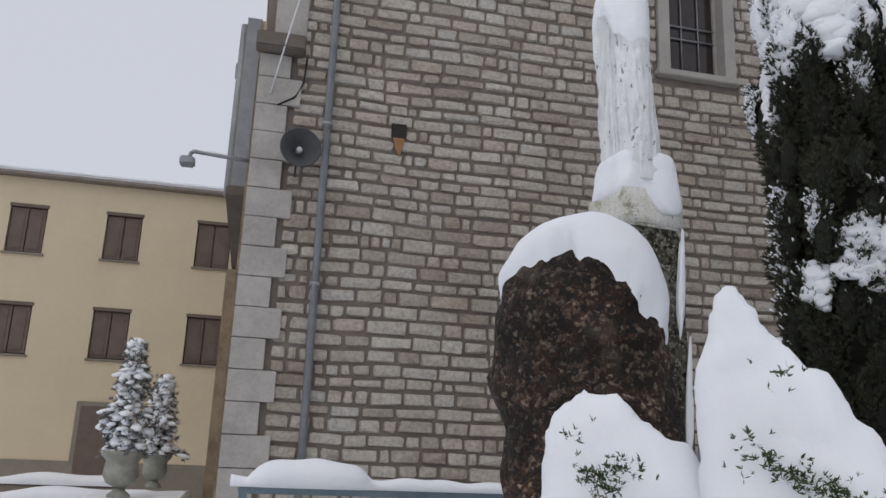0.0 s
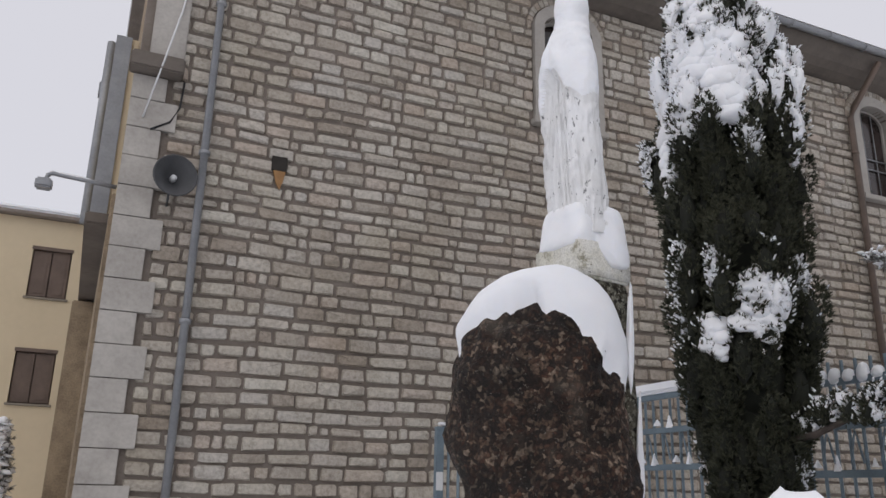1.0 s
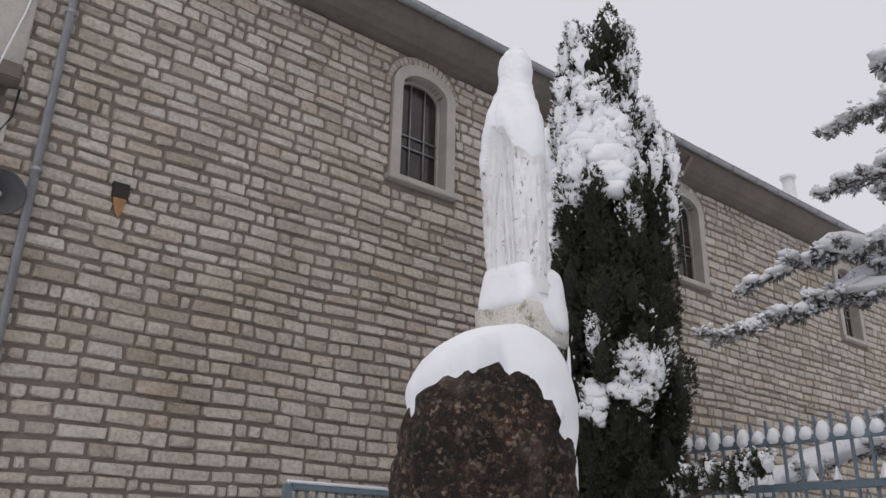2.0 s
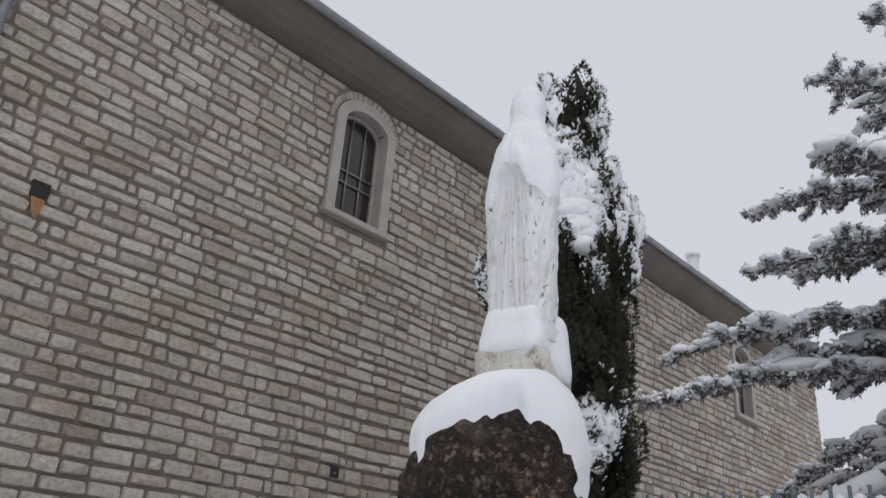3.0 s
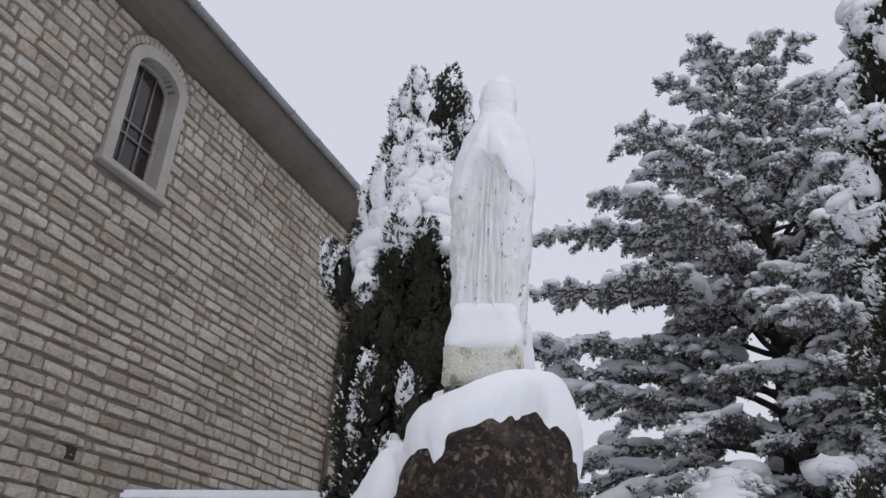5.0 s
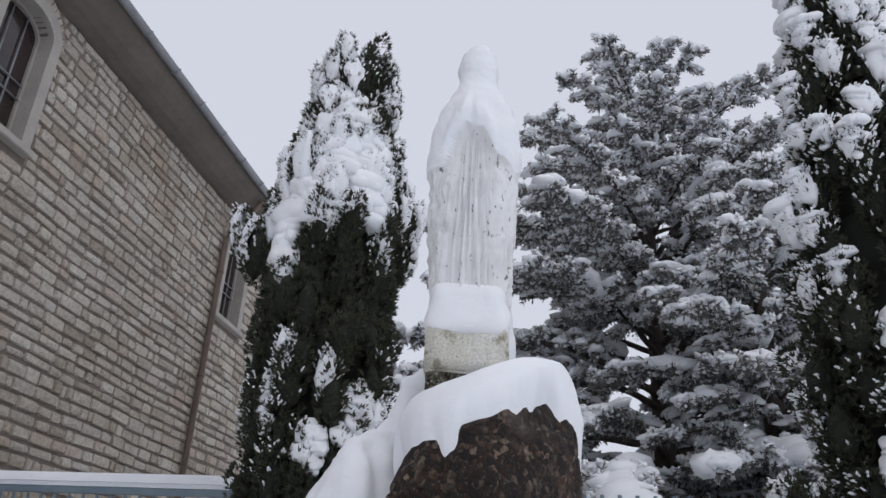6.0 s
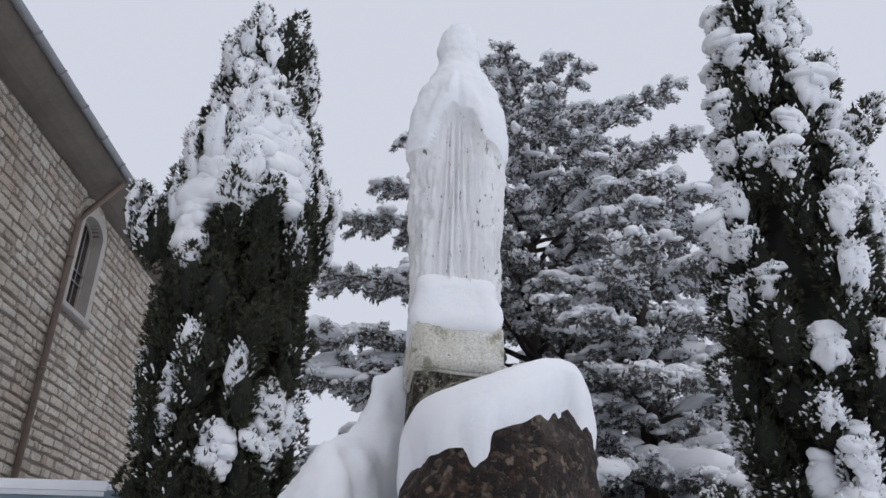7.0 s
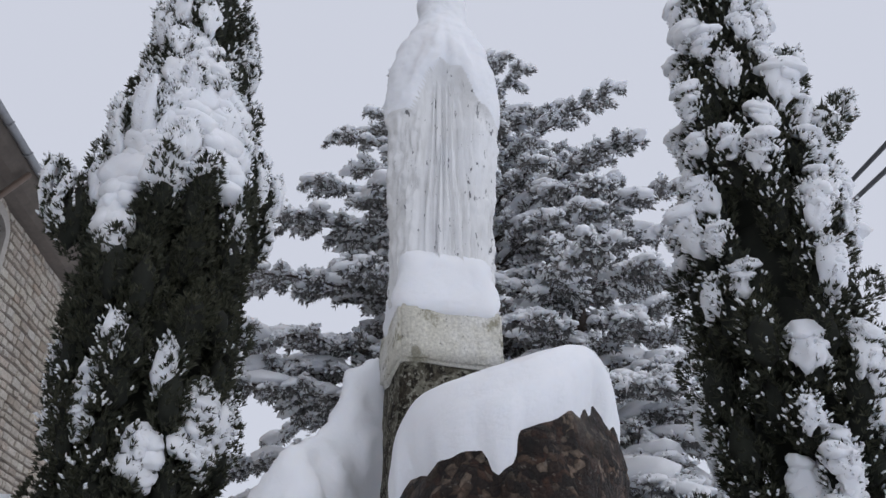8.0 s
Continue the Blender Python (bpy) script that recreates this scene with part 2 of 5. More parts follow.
def tube_data(points, radii, sides=8):
    """Verts and quads of a tube along points."""
    pts = [Vector(p) for p in points]
    verts, faces = [], []
    for i, p in enumerate(pts):
        d = (pts[min(i + 1, len(pts) - 1)] - pts[max(i - 1, 0)]).normalized()
        a = d.cross(Vector((0, 0, 1)) if abs(d.z) < 0.9 else Vector((1, 0, 0))).normalized()
        b = d.cross(a)
        r = radii[i] if isinstance(radii, (list, tuple)) else radii
        for k in range(sides):
            w = 2 * math.pi * k / sides
            verts.append(p + r * (math.cos(w) * a + math.sin(w) * b))
    for i in range(len(pts) - 1):
        for k in range(sides):
            k2 = (k + 1) % sides
            faces.append((i * sides + k, i * sides + k2, (i + 1) * sides + k2, (i + 1) * sides + k))
    faces.append(tuple(reversed(range(sides))))
    faces.append(tuple(range((len(pts) - 1) * sides, len(pts) * sides)))
    return verts, faces


def tube(name, points, radii, material, parent=None, label="", sides=8):
    v, f = tube_data(points, radii, sides)
    return link(name, mesh_of(name, [tuple(p) for p in v], f, True), material, parent, label)


def ico(sub):
    bm = bmesh.new()
    bmesh.ops.create_icosphere(bm, subdivisions=sub, radius=1)
    v = np.array([p.co[:] for p in bm.verts])
    f = np.array([[q.index for q in p.verts] for p in bm.faces])
    bm.free()
    return v, f


ICO = {s: ico(s) for s in (1, 2, 3, 4)}


def wobble(v, freq, seed):
    """Cheap smooth noise of points, about -1 to 1."""
    r = np.random.RandomState(seed)
    out = np.zeros(len(v))
    for k in range(5):
        d = r.normal(size=3)
        out += np.sin(v @ (d * freq * (0.7 + 0.4 * k)) + r.uniform(0, 6.28)) / (1 + 0.5 * k)
    return out / 2.2


def blob_cloud(blobs, sub=1, rough=0.22, seed=5):
    """Verts and triangles of many lumps; each is (centre, (rx, ry, rz), turn about z, pitch), its underside flattened."""
    r = np.random.RandomState(seed)
    bv, bf = ICO[sub]
    vs, fs, base = [], [], 0
    for c, rad, turn, pitch in blobs:
        n = 1 + rough * wobble(bv, 2.2, r.randint(1 << 30))
        if sub > 1:
            n = n + 0.28 * rough * wobble(bv, 6.5, r.randint(1 << 30))
        v = bv * n[:, None]
        v[:, 2] = np.where(v[:, 2] < 0, v[:, 2] * 0.62, v[:, 2])
        v = v * np.array(rad)
        cp, sp, ct, st = math.cos(pitch), math.sin(pitch), math.cos(turn), math.sin(turn)
        x, z = v[:, 0] * cp - v[:, 2] * sp, v[:, 0] * sp + v[:, 2] * cp
        v = np.stack([x * ct - v[:, 1] * st, x * st + v[:, 1] * ct, z], 1) + np.array(c)
        vs.append(v)
        fs.append(bf + base)
        base += len(bv)
    return np.concatenate(vs), np.concatenate(fs)


def blades(origins, axes, length, width, count, spread, seed):
    """Tufts of thin three-sided leaves: count leaves round each axis."""
    r = np.random.RandomState(seed)
    o = np.repeat(np.asarray(origins), count, 0)
    a = np.repeat(np.asarray(axes), count, 0)
    d = a + r.normal(size=o.shape) * spread
    d /= np.linalg.norm(d, axis=1)[:, None] + 1e-9
    side = np.cross(d, r.normal(size=o.shape))
    side /= np.linalg.norm(side, axis=1)[:, None] + 1e-9
    ln = length * r.uniform(0.55, 1.15, (len(o), 1))
    wd = width * r.uniform(0.7, 1.2, (len(o), 1))
    mid = o + d * ln * 0.5
    v = np.stack([o, mid + side * wd, o + d * ln, mid - side * wd], 1).reshape(-1, 3)
    f = np.arange(len(v)).reshape(-1, 4)
    return v, f


def flakes(origins, axes, length, width, seed):
    """Small spindles of snow lying along twigs: six corners and eight triangles each."""
    r = np.random.RandomState(seed)
    o, d = np.asarray(origins), np.asarray(axes)
    d = d / (np.linalg.norm(d, axis=1)[:, None] + 1e-9)
    a = np.cross(d, r.normal(size=o.shape))
    a /= np.linalg.norm(a, axis=1)[:, None] + 1e-9
    b = np.cross(d, a)
    ln = length * r.uniform(0.6, 1.25, (len(o), 1))
    wa, wb = width * r.uniform(0.7, 1.3, (len(o), 1)), width * r.uniform(0.5, 0.95, (len(o), 1))
    v = np.stack([o - d * ln * 0.5, o + a * wa, o + b * wb, o - a * wa, o - b * wb, o + d * ln * 0.5], 1).reshape(-1, 3)
    tri = np.array([(0, 2, 1), (0, 3, 2), (0, 4, 3), (0, 1, 4), (5, 1, 2), (5, 2, 3), (5, 3, 4), (5, 4, 1)])
    f = (np.arange(len(o))[:, None, None] * 6 + tri[None]).reshape(-1, 3)
    return v, f


# ---- ground ----
def ground_height(x, y):
    return 0.05 * math.sin(0.31 * x + 0.4) * math.cos(0.27 * y) + 0.03 * math.sin(1.3 * x) * math.sin(1.1 * y + 0.7) - 0.03


def build_ground():
    steps = [-400, -150, -70, -40] + [i for i in range(-30, 41)] + [50, 80, 160, 400]
    verts = [(x, y, ground_height(x, y) if max(abs(x), abs(y)) < 60 else -0.05) for y in steps for x in steps]
    n = len(steps)
    faces = [(j * n + i, j * n + i + 1, (j + 1) * n + i + 1, (j + 1) * n + i) for j in range(n - 1) for i in range(n - 1)]
    tagged(link("ground", mesh_of("ground", verts, faces, True), M_SNOW), "snow-covered courtyard ground, soft and untrodden", "ground", kind="structure")


build_ground()

# ---- stone church building ----
WALL_Y, WALL_X0, WALL_X1, WALL_TOP = 9.43, -0.2, 24.5, 9.1
WINDOWS = [5.76, 12.44, 19.1]
HALF, SILL, SPRING, RISE = 0.435, 6.9, 8.45, 0.27


def arch(dx, half, spring, rise):
    return spring + rise * math.sqrt(max(0.0, 1 - (dx / half) ** 2))


def build_wall():
    bm = bmesh.new()
    x = WALL_X0
    for c in WINDOWS:
        add_box(bm, x, c - HALF, WALL_Y, WALL_Y + 0.5, -0.3, WALL_TOP)
        add_box(bm, c - HALF, c + HALF, WALL_Y, WALL_Y + 0.5, -0.3, SILL)
        for k in range(14):
            a, b = c - HALF + 2 * HALF * k / 14, c - HALF + 2 * HALF * (k + 1) / 14
            add_box(bm, a, b, WALL_Y, WALL_Y + 0.5, arch((a + b) / 2 - c, HALF, SPRING, RISE), WALL_TOP)
        x = c + HALF
    add_box(bm, x, WALL_X1, WALL_Y, WALL_Y + 0.5, -0.3, WALL_TOP)
    return tagged(part("wall_south", bm, M_MORTAR), "wall of hewn grey-beige limestone courses with recessed brown mortar", "wall", kind="structure")


wall_south = build_wall()
bm = box(WALL_X0, WALL_X0 + 0.5, 9.93, 20, -0.3, WALL_TOP)
add_box(bm, WALL_X1 - 0.5, WALL_X1, 9.93, 20, -0.3, WALL_TOP)
tagged(part("wall_west", bm, M_OLDWALL), "end walls of the church in rough old render", "wall", kind="structure")
tagged(part("wall_north", box(WALL_X0, WALL_X1, 20, 20.4, -0.3, WALL_TOP), M_OLDWALL), "back wall of the church in rough old render", "wall", kind="structure")
tagged(part("floor", box(WALL_X0 + 0.5, WALL_X1 - 0.5, 9.93, 20, 5.6, 5.7), M_MORTAR), "plain upper floor inside the church", "floor", kind="structure")


def sweep_x(name, profile, x0, x1, material, parent=None, label=""):
    n = len(profile)
    verts = [(x0, y, z) for y, z in profile] + [(x1, y, z) for y, z in profile]
    faces = [(i, (i + 1) % n, n + (i + 1) % n, n + i) for i in range(n)] + [tuple(reversed(range(n))), tuple(range(n, 2 * n))]
    me = mesh_of(name, verts, faces)
    return link(name, me, material, parent, label)


roof = thing("roof", 0, 0, 0, "pitched church roof under snow with a dark coved cornice", "roof", kind="structure")
sweep_x("cornice", [(9.428, 9.03), (9.34, 9.05), (9.2, 9.1), (9.07, 9.19), (8.96, 9.31), (8.88, 9.44), (8.86, 9.52), (9.44, 9.6), (9.44, 9.1)], -0.35, 24.7, M_SOFFIT, roof, "dark brown coved cornice")
sweep_x("roof_slab", [(8.86, 9.51), (14.9, 11.6), (20.9, 9.5), (20.9, 9.62), (14.9, 11.74), (8.86, 9.59)], -0.4, 24.75, M_ROOF, roof)
sweep_x("roof_snow", [(8.88, 9.645), (14.9, 11.745), (20.9, 9.63), (20.9, 9.72), (14.9, 11.85), (9.1, 9.76), (8.96, 9.71), (8.9, 9.67)], -0.42, 24.78, M_SNOW, roof, "layer of snow on the roof")


def build_gutter():
    g = thing("gutter", 0, 8.81, 9.49, "galvanised half-round gutter along the eaves with brackets", "gutter")
    prof = [(0.075 * math.cos(a), -0.08 * math.sin(a)) for a in [math.pi * k / 10 for k in range(11)]]
    prof += [(0.066 * math.cos(a), -0.07 * math.sin(a)) for a in [math.pi * k / 10 for k in range(10, -1, -1)]]
    sweep_x("trough", prof, -0.4, 24.75, M_ZINC, g)
    me = None
    for k in range(28):
        x = 0.2 + 0.88 * k
        if me is None:
            v, f = tube_data([(0, 0.09 * math.cos(a), -0.092 * math.sin(a)) for a in [math.pi * j / 8 for j in range(9)]], 0.012, 5)
            me = mesh_of("bracket", [tuple(p) for p in v], f)
        ob = link("bracket", me, M_ZINC, g)
        ob.location = (x, 0, 0)
    return g


build_gutter()


# ---- windows of the church ----
def build_window(c, i):
    w = thing("window_%d" % i, c, 9.4, SILL, "arched church window with pale stone surround and dark leaded panes", "window", kind="structure")

    def band(h0, s0, r0, h1, s1, r1, y0, y1, z0, name, mat, label=""):
        path_in, path_out = [(-h0, z0)], [(-h1, z0)]
        for k in range(17):
            a = math.pi * (1 - k / 16)
            path_in.append((h0 * math.cos(a), s0 + r0 * math.sin(a)))
            path_out.append((h1 * math.cos(a), s1 + r1 * math.sin(a)))
        path_in.append((h0, z0))
        path_out.append((h1, z0))
        n = len(path_in)
        verts = [(x, y, z) for y in (y0, y1) for p in (path_in, path_out) for x, z in p]
        faces = []
        for k in range(n - 1):
            a, b, cc, d = k, k + 1, n + k + 1, n + k
            faces += [(a, d, cc, b), (2 * n + a, 2 * n + b, 2 * n + cc, 2 * n + d), (a, b, 2 * n + b, 2 * n + a), (d, 2 * n + d, 2 * n + cc, cc)]
        faces += [(0, 2 * n, 3 * n, n), (n - 1, 2 * n - 1, 4 * n - 1, 3 * n - 1)]
        return link(name, mesh_of(name, verts, faces), mat, w, label)

    top = SPRING - SILL
    band(HALF - 0.005, top, RISE - 0.005, HALF + 0.165, top, RISE + 0.185, -0.05, 0.27, -0.0, "surround", M_TRIM, "pale dressed stone surround")
    part("window_sill", box(-0.64, 0.64, -0.1, 0.3, -0.1, 0.0, 0.012), M_TRIM, w, "pale stone sill")
    band(HALF - 0.05, top - 0.02, RISE - 0.03, HALF - 0.006, top, RISE - 0.006, 0.15, 0.21, 0.002, "window_frame", M_TRIM)
    part("pane", box(-HALF + 0.02, HALF - 0.02, 0.19, 0.2, 0.01, top + 0.2), M_GLASS, w, "dark glass")
    for x in (-0.36, -0.13, 0.14):
        tube("bar", [(x, 0.165, 0.0), (x, 0.165, arch(x, HALF, top, RISE) - 0.02)], 0.011, M_ZINC, w, sides=6)
    for z in (0.62, 0.82):
        tube("crossbar", [(-HALF + 0.01, 0.16, z), (HALF - 0.01, 0.16, z)], 0.013, M_ZINC, w, sides=6)
    return w


for i, c in enumerate(WINDOWS):
    build_window(c, i + 1)

# ---- pipes, loudspeaker and other fittings on the church wall ----
drain = thing("downpipe", 0.64, 9.31, 0, "galvanised rain pipe fixed down the stone wall", "pipe")
tube("pipe", [(0, 0, 0.0), (0, 0, 9.05), (0, -0.4, 9.42)], 0.046, M_ZINC, drain, sides=12)
for z in (1.4, 3.4, 5.4, 7.4):
    tube("clamp", [(0, 0, z), (0, 0, z + 0.05)], 0.066, M_ZINC, drain, sides=12)
drain2 = thing("downpipe", 11.72, 9.32, 0, "brown-painted rain pipe with a slanting head below the eaves", "pipe")
tube("pipe", [(0, 0, 0.0), (0, 0, 8.3), (0.05, -0.05, 8.5), (0.35, -0.45, 9.3)], 0.055, M_BROWNPIPE, drain2, sides=10)
for z in (3.6, 5.6, 7.6):
    tube("clamp", [(0, 0, z), (0, 0, z + 0.05)], 0.066, M_BROWNPIPE, drain2, sides=10)


def lathe(profile, sides=28):
    """Verts and faces of a surface turned round z from (radius, z) pairs."""
    verts = [(r * math.cos(2 * math.pi * k / sides), r * math.sin(2 * math.pi * k / sides), z) for r, z in profile for k in range(sides)]
    faces = [(i * sides + k, i * sides + (k + 1) % sides, (i + 1) * sides + (k + 1) % sides, (i + 1) * sides + k) for i in range(len(profile) - 1) for k in range(sides)]
    faces.append(tuple(reversed(range(sides))))
    faces.append(tuple(range((len(profile) - 1) * sides, len(profile) * sides)))
    return verts, faces


def turned(name, profile, material, parent, label="", sides=28):
    v, f = lathe(profile, sides)
    return link(name, mesh_of(name, v, f, True), material, parent, label)


horn = thing("loudspeaker", 0.3, 9.36, 5.0, "round dark grey horn loudspeaker bracketed to the stone corner", "loudspeaker")
h = turned("horn", [(0.05, 0.0), (0.06, 0.1), (0.1, 0.2), (0.17, 0.27), (0.235, 0.31), (0.245, 0.325), (0.235, 0.335), (0.225, 0.322), (0.16, 0.275), (0.09, 0.2), (0.03, 0.16)], M_HORN, horn)
h.matrix_local = pose(0, 0.02, 0, 90, 0, 6)
k = turned("centre_cap", [(0.038, 0.16), (0.036, 0.24), (0.02, 0.262), (0.004, 0.268)], M_WHITE, horn, "small pale centre cap", 16)
k.matrix_local = pose(0, 0.02, 0, 90, 0, 6)
tube("bracket", [(0, 0.04, -0.02), (0, -0.06, -0.2), (0, 0.04, -0.26)], 0.016, M_HORN, horn, sides=6)

for nm, x, z, s, lab in (("putlog_hole", 1.54, 5.49, 0.095, "square hole in the stone wall, shown as a dark block, streaked with rust below"), ("putlog_hole", 5.95, 3.34, 0.075, "small square hole in the stone wall, shown as a dark block")):
    hole = thing(nm, x, 9.4, z, lab, "hole")
    # No opening is cut: this dark block stands for the hole's shade.
    part("shade_block", box(-s, s, -0.022, 0.02, -s, s, 0.004), M_HOLE, hole)
    if s > 0.09:
        v = [(-0.07, -0.024, -s), (0.08, -0.024, -s), (0.055, -0.024, -0.23), (0.02, -0.024, -0.34), (-0.03, -0.024, -0.25)]
        link("rust_streak", mesh_of("rust_streak", v + [(a, b + 0.02, c) for a, b, c in v], [(0, 4, 3, 2, 1), (0, 1, 6, 5), (1, 2, 7, 6), (2, 3, 8, 7), (3, 4, 9, 8), (4, 0, 5, 9)]), M_RUST, hole, "orange rust streak")

tube_ob = tube("cable", [(0.42, 9.36, 9.05), (0.2, 9.3, 7.2), (0.06, 9.15, 6.4), (-0.08, 9.35, 5.75)], 0.011, M_WHITE)
tagged(tube_ob, "thin pale cable hanging down over the corner stones", "cable")
tube_ob = tube("cable", [(0.33, 9.37, 6.3), (0.31, 9.36, 5.95), (0.22, 9.355, 5.75), (0.02, 9.355, 5.62)], 0.012, M_DARK)
tagged(tube_ob, "short black cable looped to the loudspeaker corner", "cable")

ledge = tagged(part("ledge", box(-0.3, 0.3, 9.16, 9.42, 6.3, 6.5, 0.02), M_SOFFIT), "dark stone ledge at the corner of the church", "ledge", kind="structure")
pilaster = tagged(part("pilaster", box(-0.1, 0.3, 9.33, 9.45, 6.5, 9.05, 0.015), M_QUOIN), "smooth pale corner strip above the ledge", "pilaster", kind="structure")

flue = thing("chimney_flue", 22.6, 12.2, 10.5, "pale metal chimney flue rising from the church roof", "chimney")
tube("pipe", [(0, 0, 0), (0, 0, 2.9)], 0.2, M_WHITE, flue, sides=14)
tube("cowl", [(0, 0, 2.9), (0, 0, 2.98), (0, 0, 3.05)], [0.26, 0.26, 0.1], M_WHITE, flue, sides=14)

# the older buildings built against the far corner
annex = thing("annex", -0.3, 12, 0, "old rendered annex behind the church corner, ochre above and bare below", "building")
part("lower_wall", box(0.02, 0.08, -2.3, 3.0, -0.3, 4.9, 0.01), M_OLDWALL, annex, "crumbling brown render")
part("far_wall", box(-0.32, 0.08, 3.0, 5.2, -0.3, 4.7, 0.02), M_OLDWALL, annex, "crumbling brown render")
part("flashing", box(-0.2, 0.0, -1.24, -1.2, 4.9, 7.5, 0.004), M_ZINC, annex, "grey sheet-metal edge")
part("upper_wall", box(-0.2, 0.09, -1.2, 3.5, 4.9, 7.5, 0.01), M_YELLOW, annex, "ochre plaster")
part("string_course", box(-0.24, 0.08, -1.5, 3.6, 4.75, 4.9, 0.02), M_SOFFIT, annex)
tube("drainpipe", [(-0.26, -0.6, 5.0), (-0.26, -0.6, 7.7)], 0.06, M_ZINC, annex, sides=10)
lamp = thing("street_lamp", -0.42, 10.0, 5.1, "grey street lamp on a snow-dusted wall bracket", "lamp")
tube("arm", [(0.18, 0, -0.02), (-0.1, 0, 0.0), (-0.52, 0, 0.03), (-0.56, 0, 0.0)], 0.028, M_ZINC, lamp)
part("lamp_head", box(-0.68, -0.5, -0.09, 0.09, -0.17, -0.06, 0.02), M_ZINC, lamp, "boxy grey lamp head")
tube("neck", [(-0.56, 0, 0.01), (-0.58, 0, -0.07)], 0.024, M_ZINC, lamp)
v, f = blob_cloud([((-0.3, 0, 0.03), (0.26, 0.026, 0.022), 0, -0.05)], 2)
link("snow", mesh_of("snow", v, f, True), M_SNOW, lamp)
flood = thing("floodlight", -0.5, 11.5, 7.0, "small grey floodlight on the annex wall", "lamp")
part("housing", box(-0.14, 0.05, -0.1, 0.1, -0.12, 0.1, 0.02), M_ZINC, flood)
tube("arm", [(0.0, 0, 0), (0.16, 0, 0.02)], 0.02, M_ZINC, flood)


# ---- the ochre house across the yard ----
def pierced_wall(xs, zs, y0, y1):
    """One solid sheet across xs and up zs; every second bay of every second row is an opening."""
    bm = bmesh.new()
    grid = {(i, j, k): bm.verts.new((x, y, z)) for i, x in enumerate(xs) for j, z in enumerate(zs) for k, y in enumerate((y0, y1))}

    def solid(i, j):
        return 0 <= i < len(xs) - 1 and 0 <= j < len(zs) - 1 and not (i % 2 == 1 and j % 2 == 1)

    for i in range(len(xs) - 1):
        for j in range(len(zs) - 1):
            if not solid(i, j):
                continue
            bm.faces.new([grid[q] for q in ((i, j, 0), (i + 1, j, 0), (i + 1, j + 1, 0), (i, j + 1, 0))])
            bm.faces.new([grid[q] for q in ((i, j, 1), (i, j + 1, 1), (i + 1, j + 1, 1), (i + 1, j, 1))])
            for di, dj, a, b in ((-1, 0, (0, 0), (0, 1)), (1, 0, (1, 1), (1, 0)), (0, -1, (1, 0), (0, 0)), (0, 1, (0, 1), (1, 1))):
                if not solid(i + di, j + dj):
                    p, q = (i + a[0], j + a[1]), (i + b[0], j + b[1])
                    bm.faces.new([grid[(*p, 0)], grid[(*q, 0)], grid[(*q, 1)], grid[(*p, 1)]])
    bmesh.ops.recalc_face_normals(bm, faces=bm.faces[:])
    return bm


def build_house():
    hs = thing("house", -8, 24, 0, "ochre plastered house with closed brown shutters and a snowy eave", "house")
    xs = [-17.0, -14.5, -12.0, -9.5, -6.54, -3.98, -1.46, 1.06]
    rows = [(6.52, 7.86), (3.7, 5.07)]
    edges_x = [-14.0] + [e + 8 for x in xs for e in (x - 0.49, x + 0.49)] + [14.0]
    edges_z = [0.95, 3.7, 5.07, 6.52, 7.86, 8.7]
    part("wall", pierced_wall(edges_x, edges_z, 0.0, 0.4), M_YELLOW, hs)
    part("plinth", box(-14, 14, -0.03, 0.4, -0.3, 0.95), M_PLINTH, hs, "grey-brown rendered plinth")
    part("back", box(-14, 14, 0.4, 9, -0.3, 8.7), M_YELLOW, hs)
    part("eave", box(-14.3, 14.3, -0.25, 9.3, 8.72, 8.82, 0.02), M_ROOF, hs)
    part("roof_snow", box(-14.3, 14.3, -0.27, 9.3, 8.822, 8.95, 0.05), M_SNOW, hs, "snow along the roof edge")
    for x in xs:
        for z0, z1 in rows:
            w = part("window", box(x + 8 - 0.49, x + 8 + 0.49, 0.16, 0.2, z0, z1), M_SHUTTER, hs, "window closed with brown shutters")
            part("lintel", box(x + 8 - 0.52, x + 8 + 0.52, -0.02, 0.05, z1 - 0.03, z1 + 0.07, 0.01), M_SHUTTER, w)
            for sgn in (-1, 1):
                cx = x + 8 + sgn * 0.235
                bm = box(cx - 0.22, cx + 0.22, 0.06, 0.1, z0 + 0.03, z1 - 0.05, 0.006)
                add_box(bm, cx - 0.13, cx + 0.13, 0.045, 0.06, z0 + 0.12, z1 - 0.14, 0.004)
                part("shutter", bm, M_SHUTTER, w)
            part("sill", box(x + 8 - 0.55, x + 8 + 0.55, -0.06, 0.1, z0 - 0.06, z0, 0.01), M_PLINTH, w)
    door = part("door", box(8 - 4.45, 8 - 3.55, -0.06, 0.0, 0.6, 2.43, 0.02), M_SHUTTER, hs, "brown wooden door")
    part("door_frame", box(8 - 4.55, 8 - 3.45, -0.045, 0.0, 0.6, 2.53, 0.01), M_PLINTH, door)
    return hs


build_house()


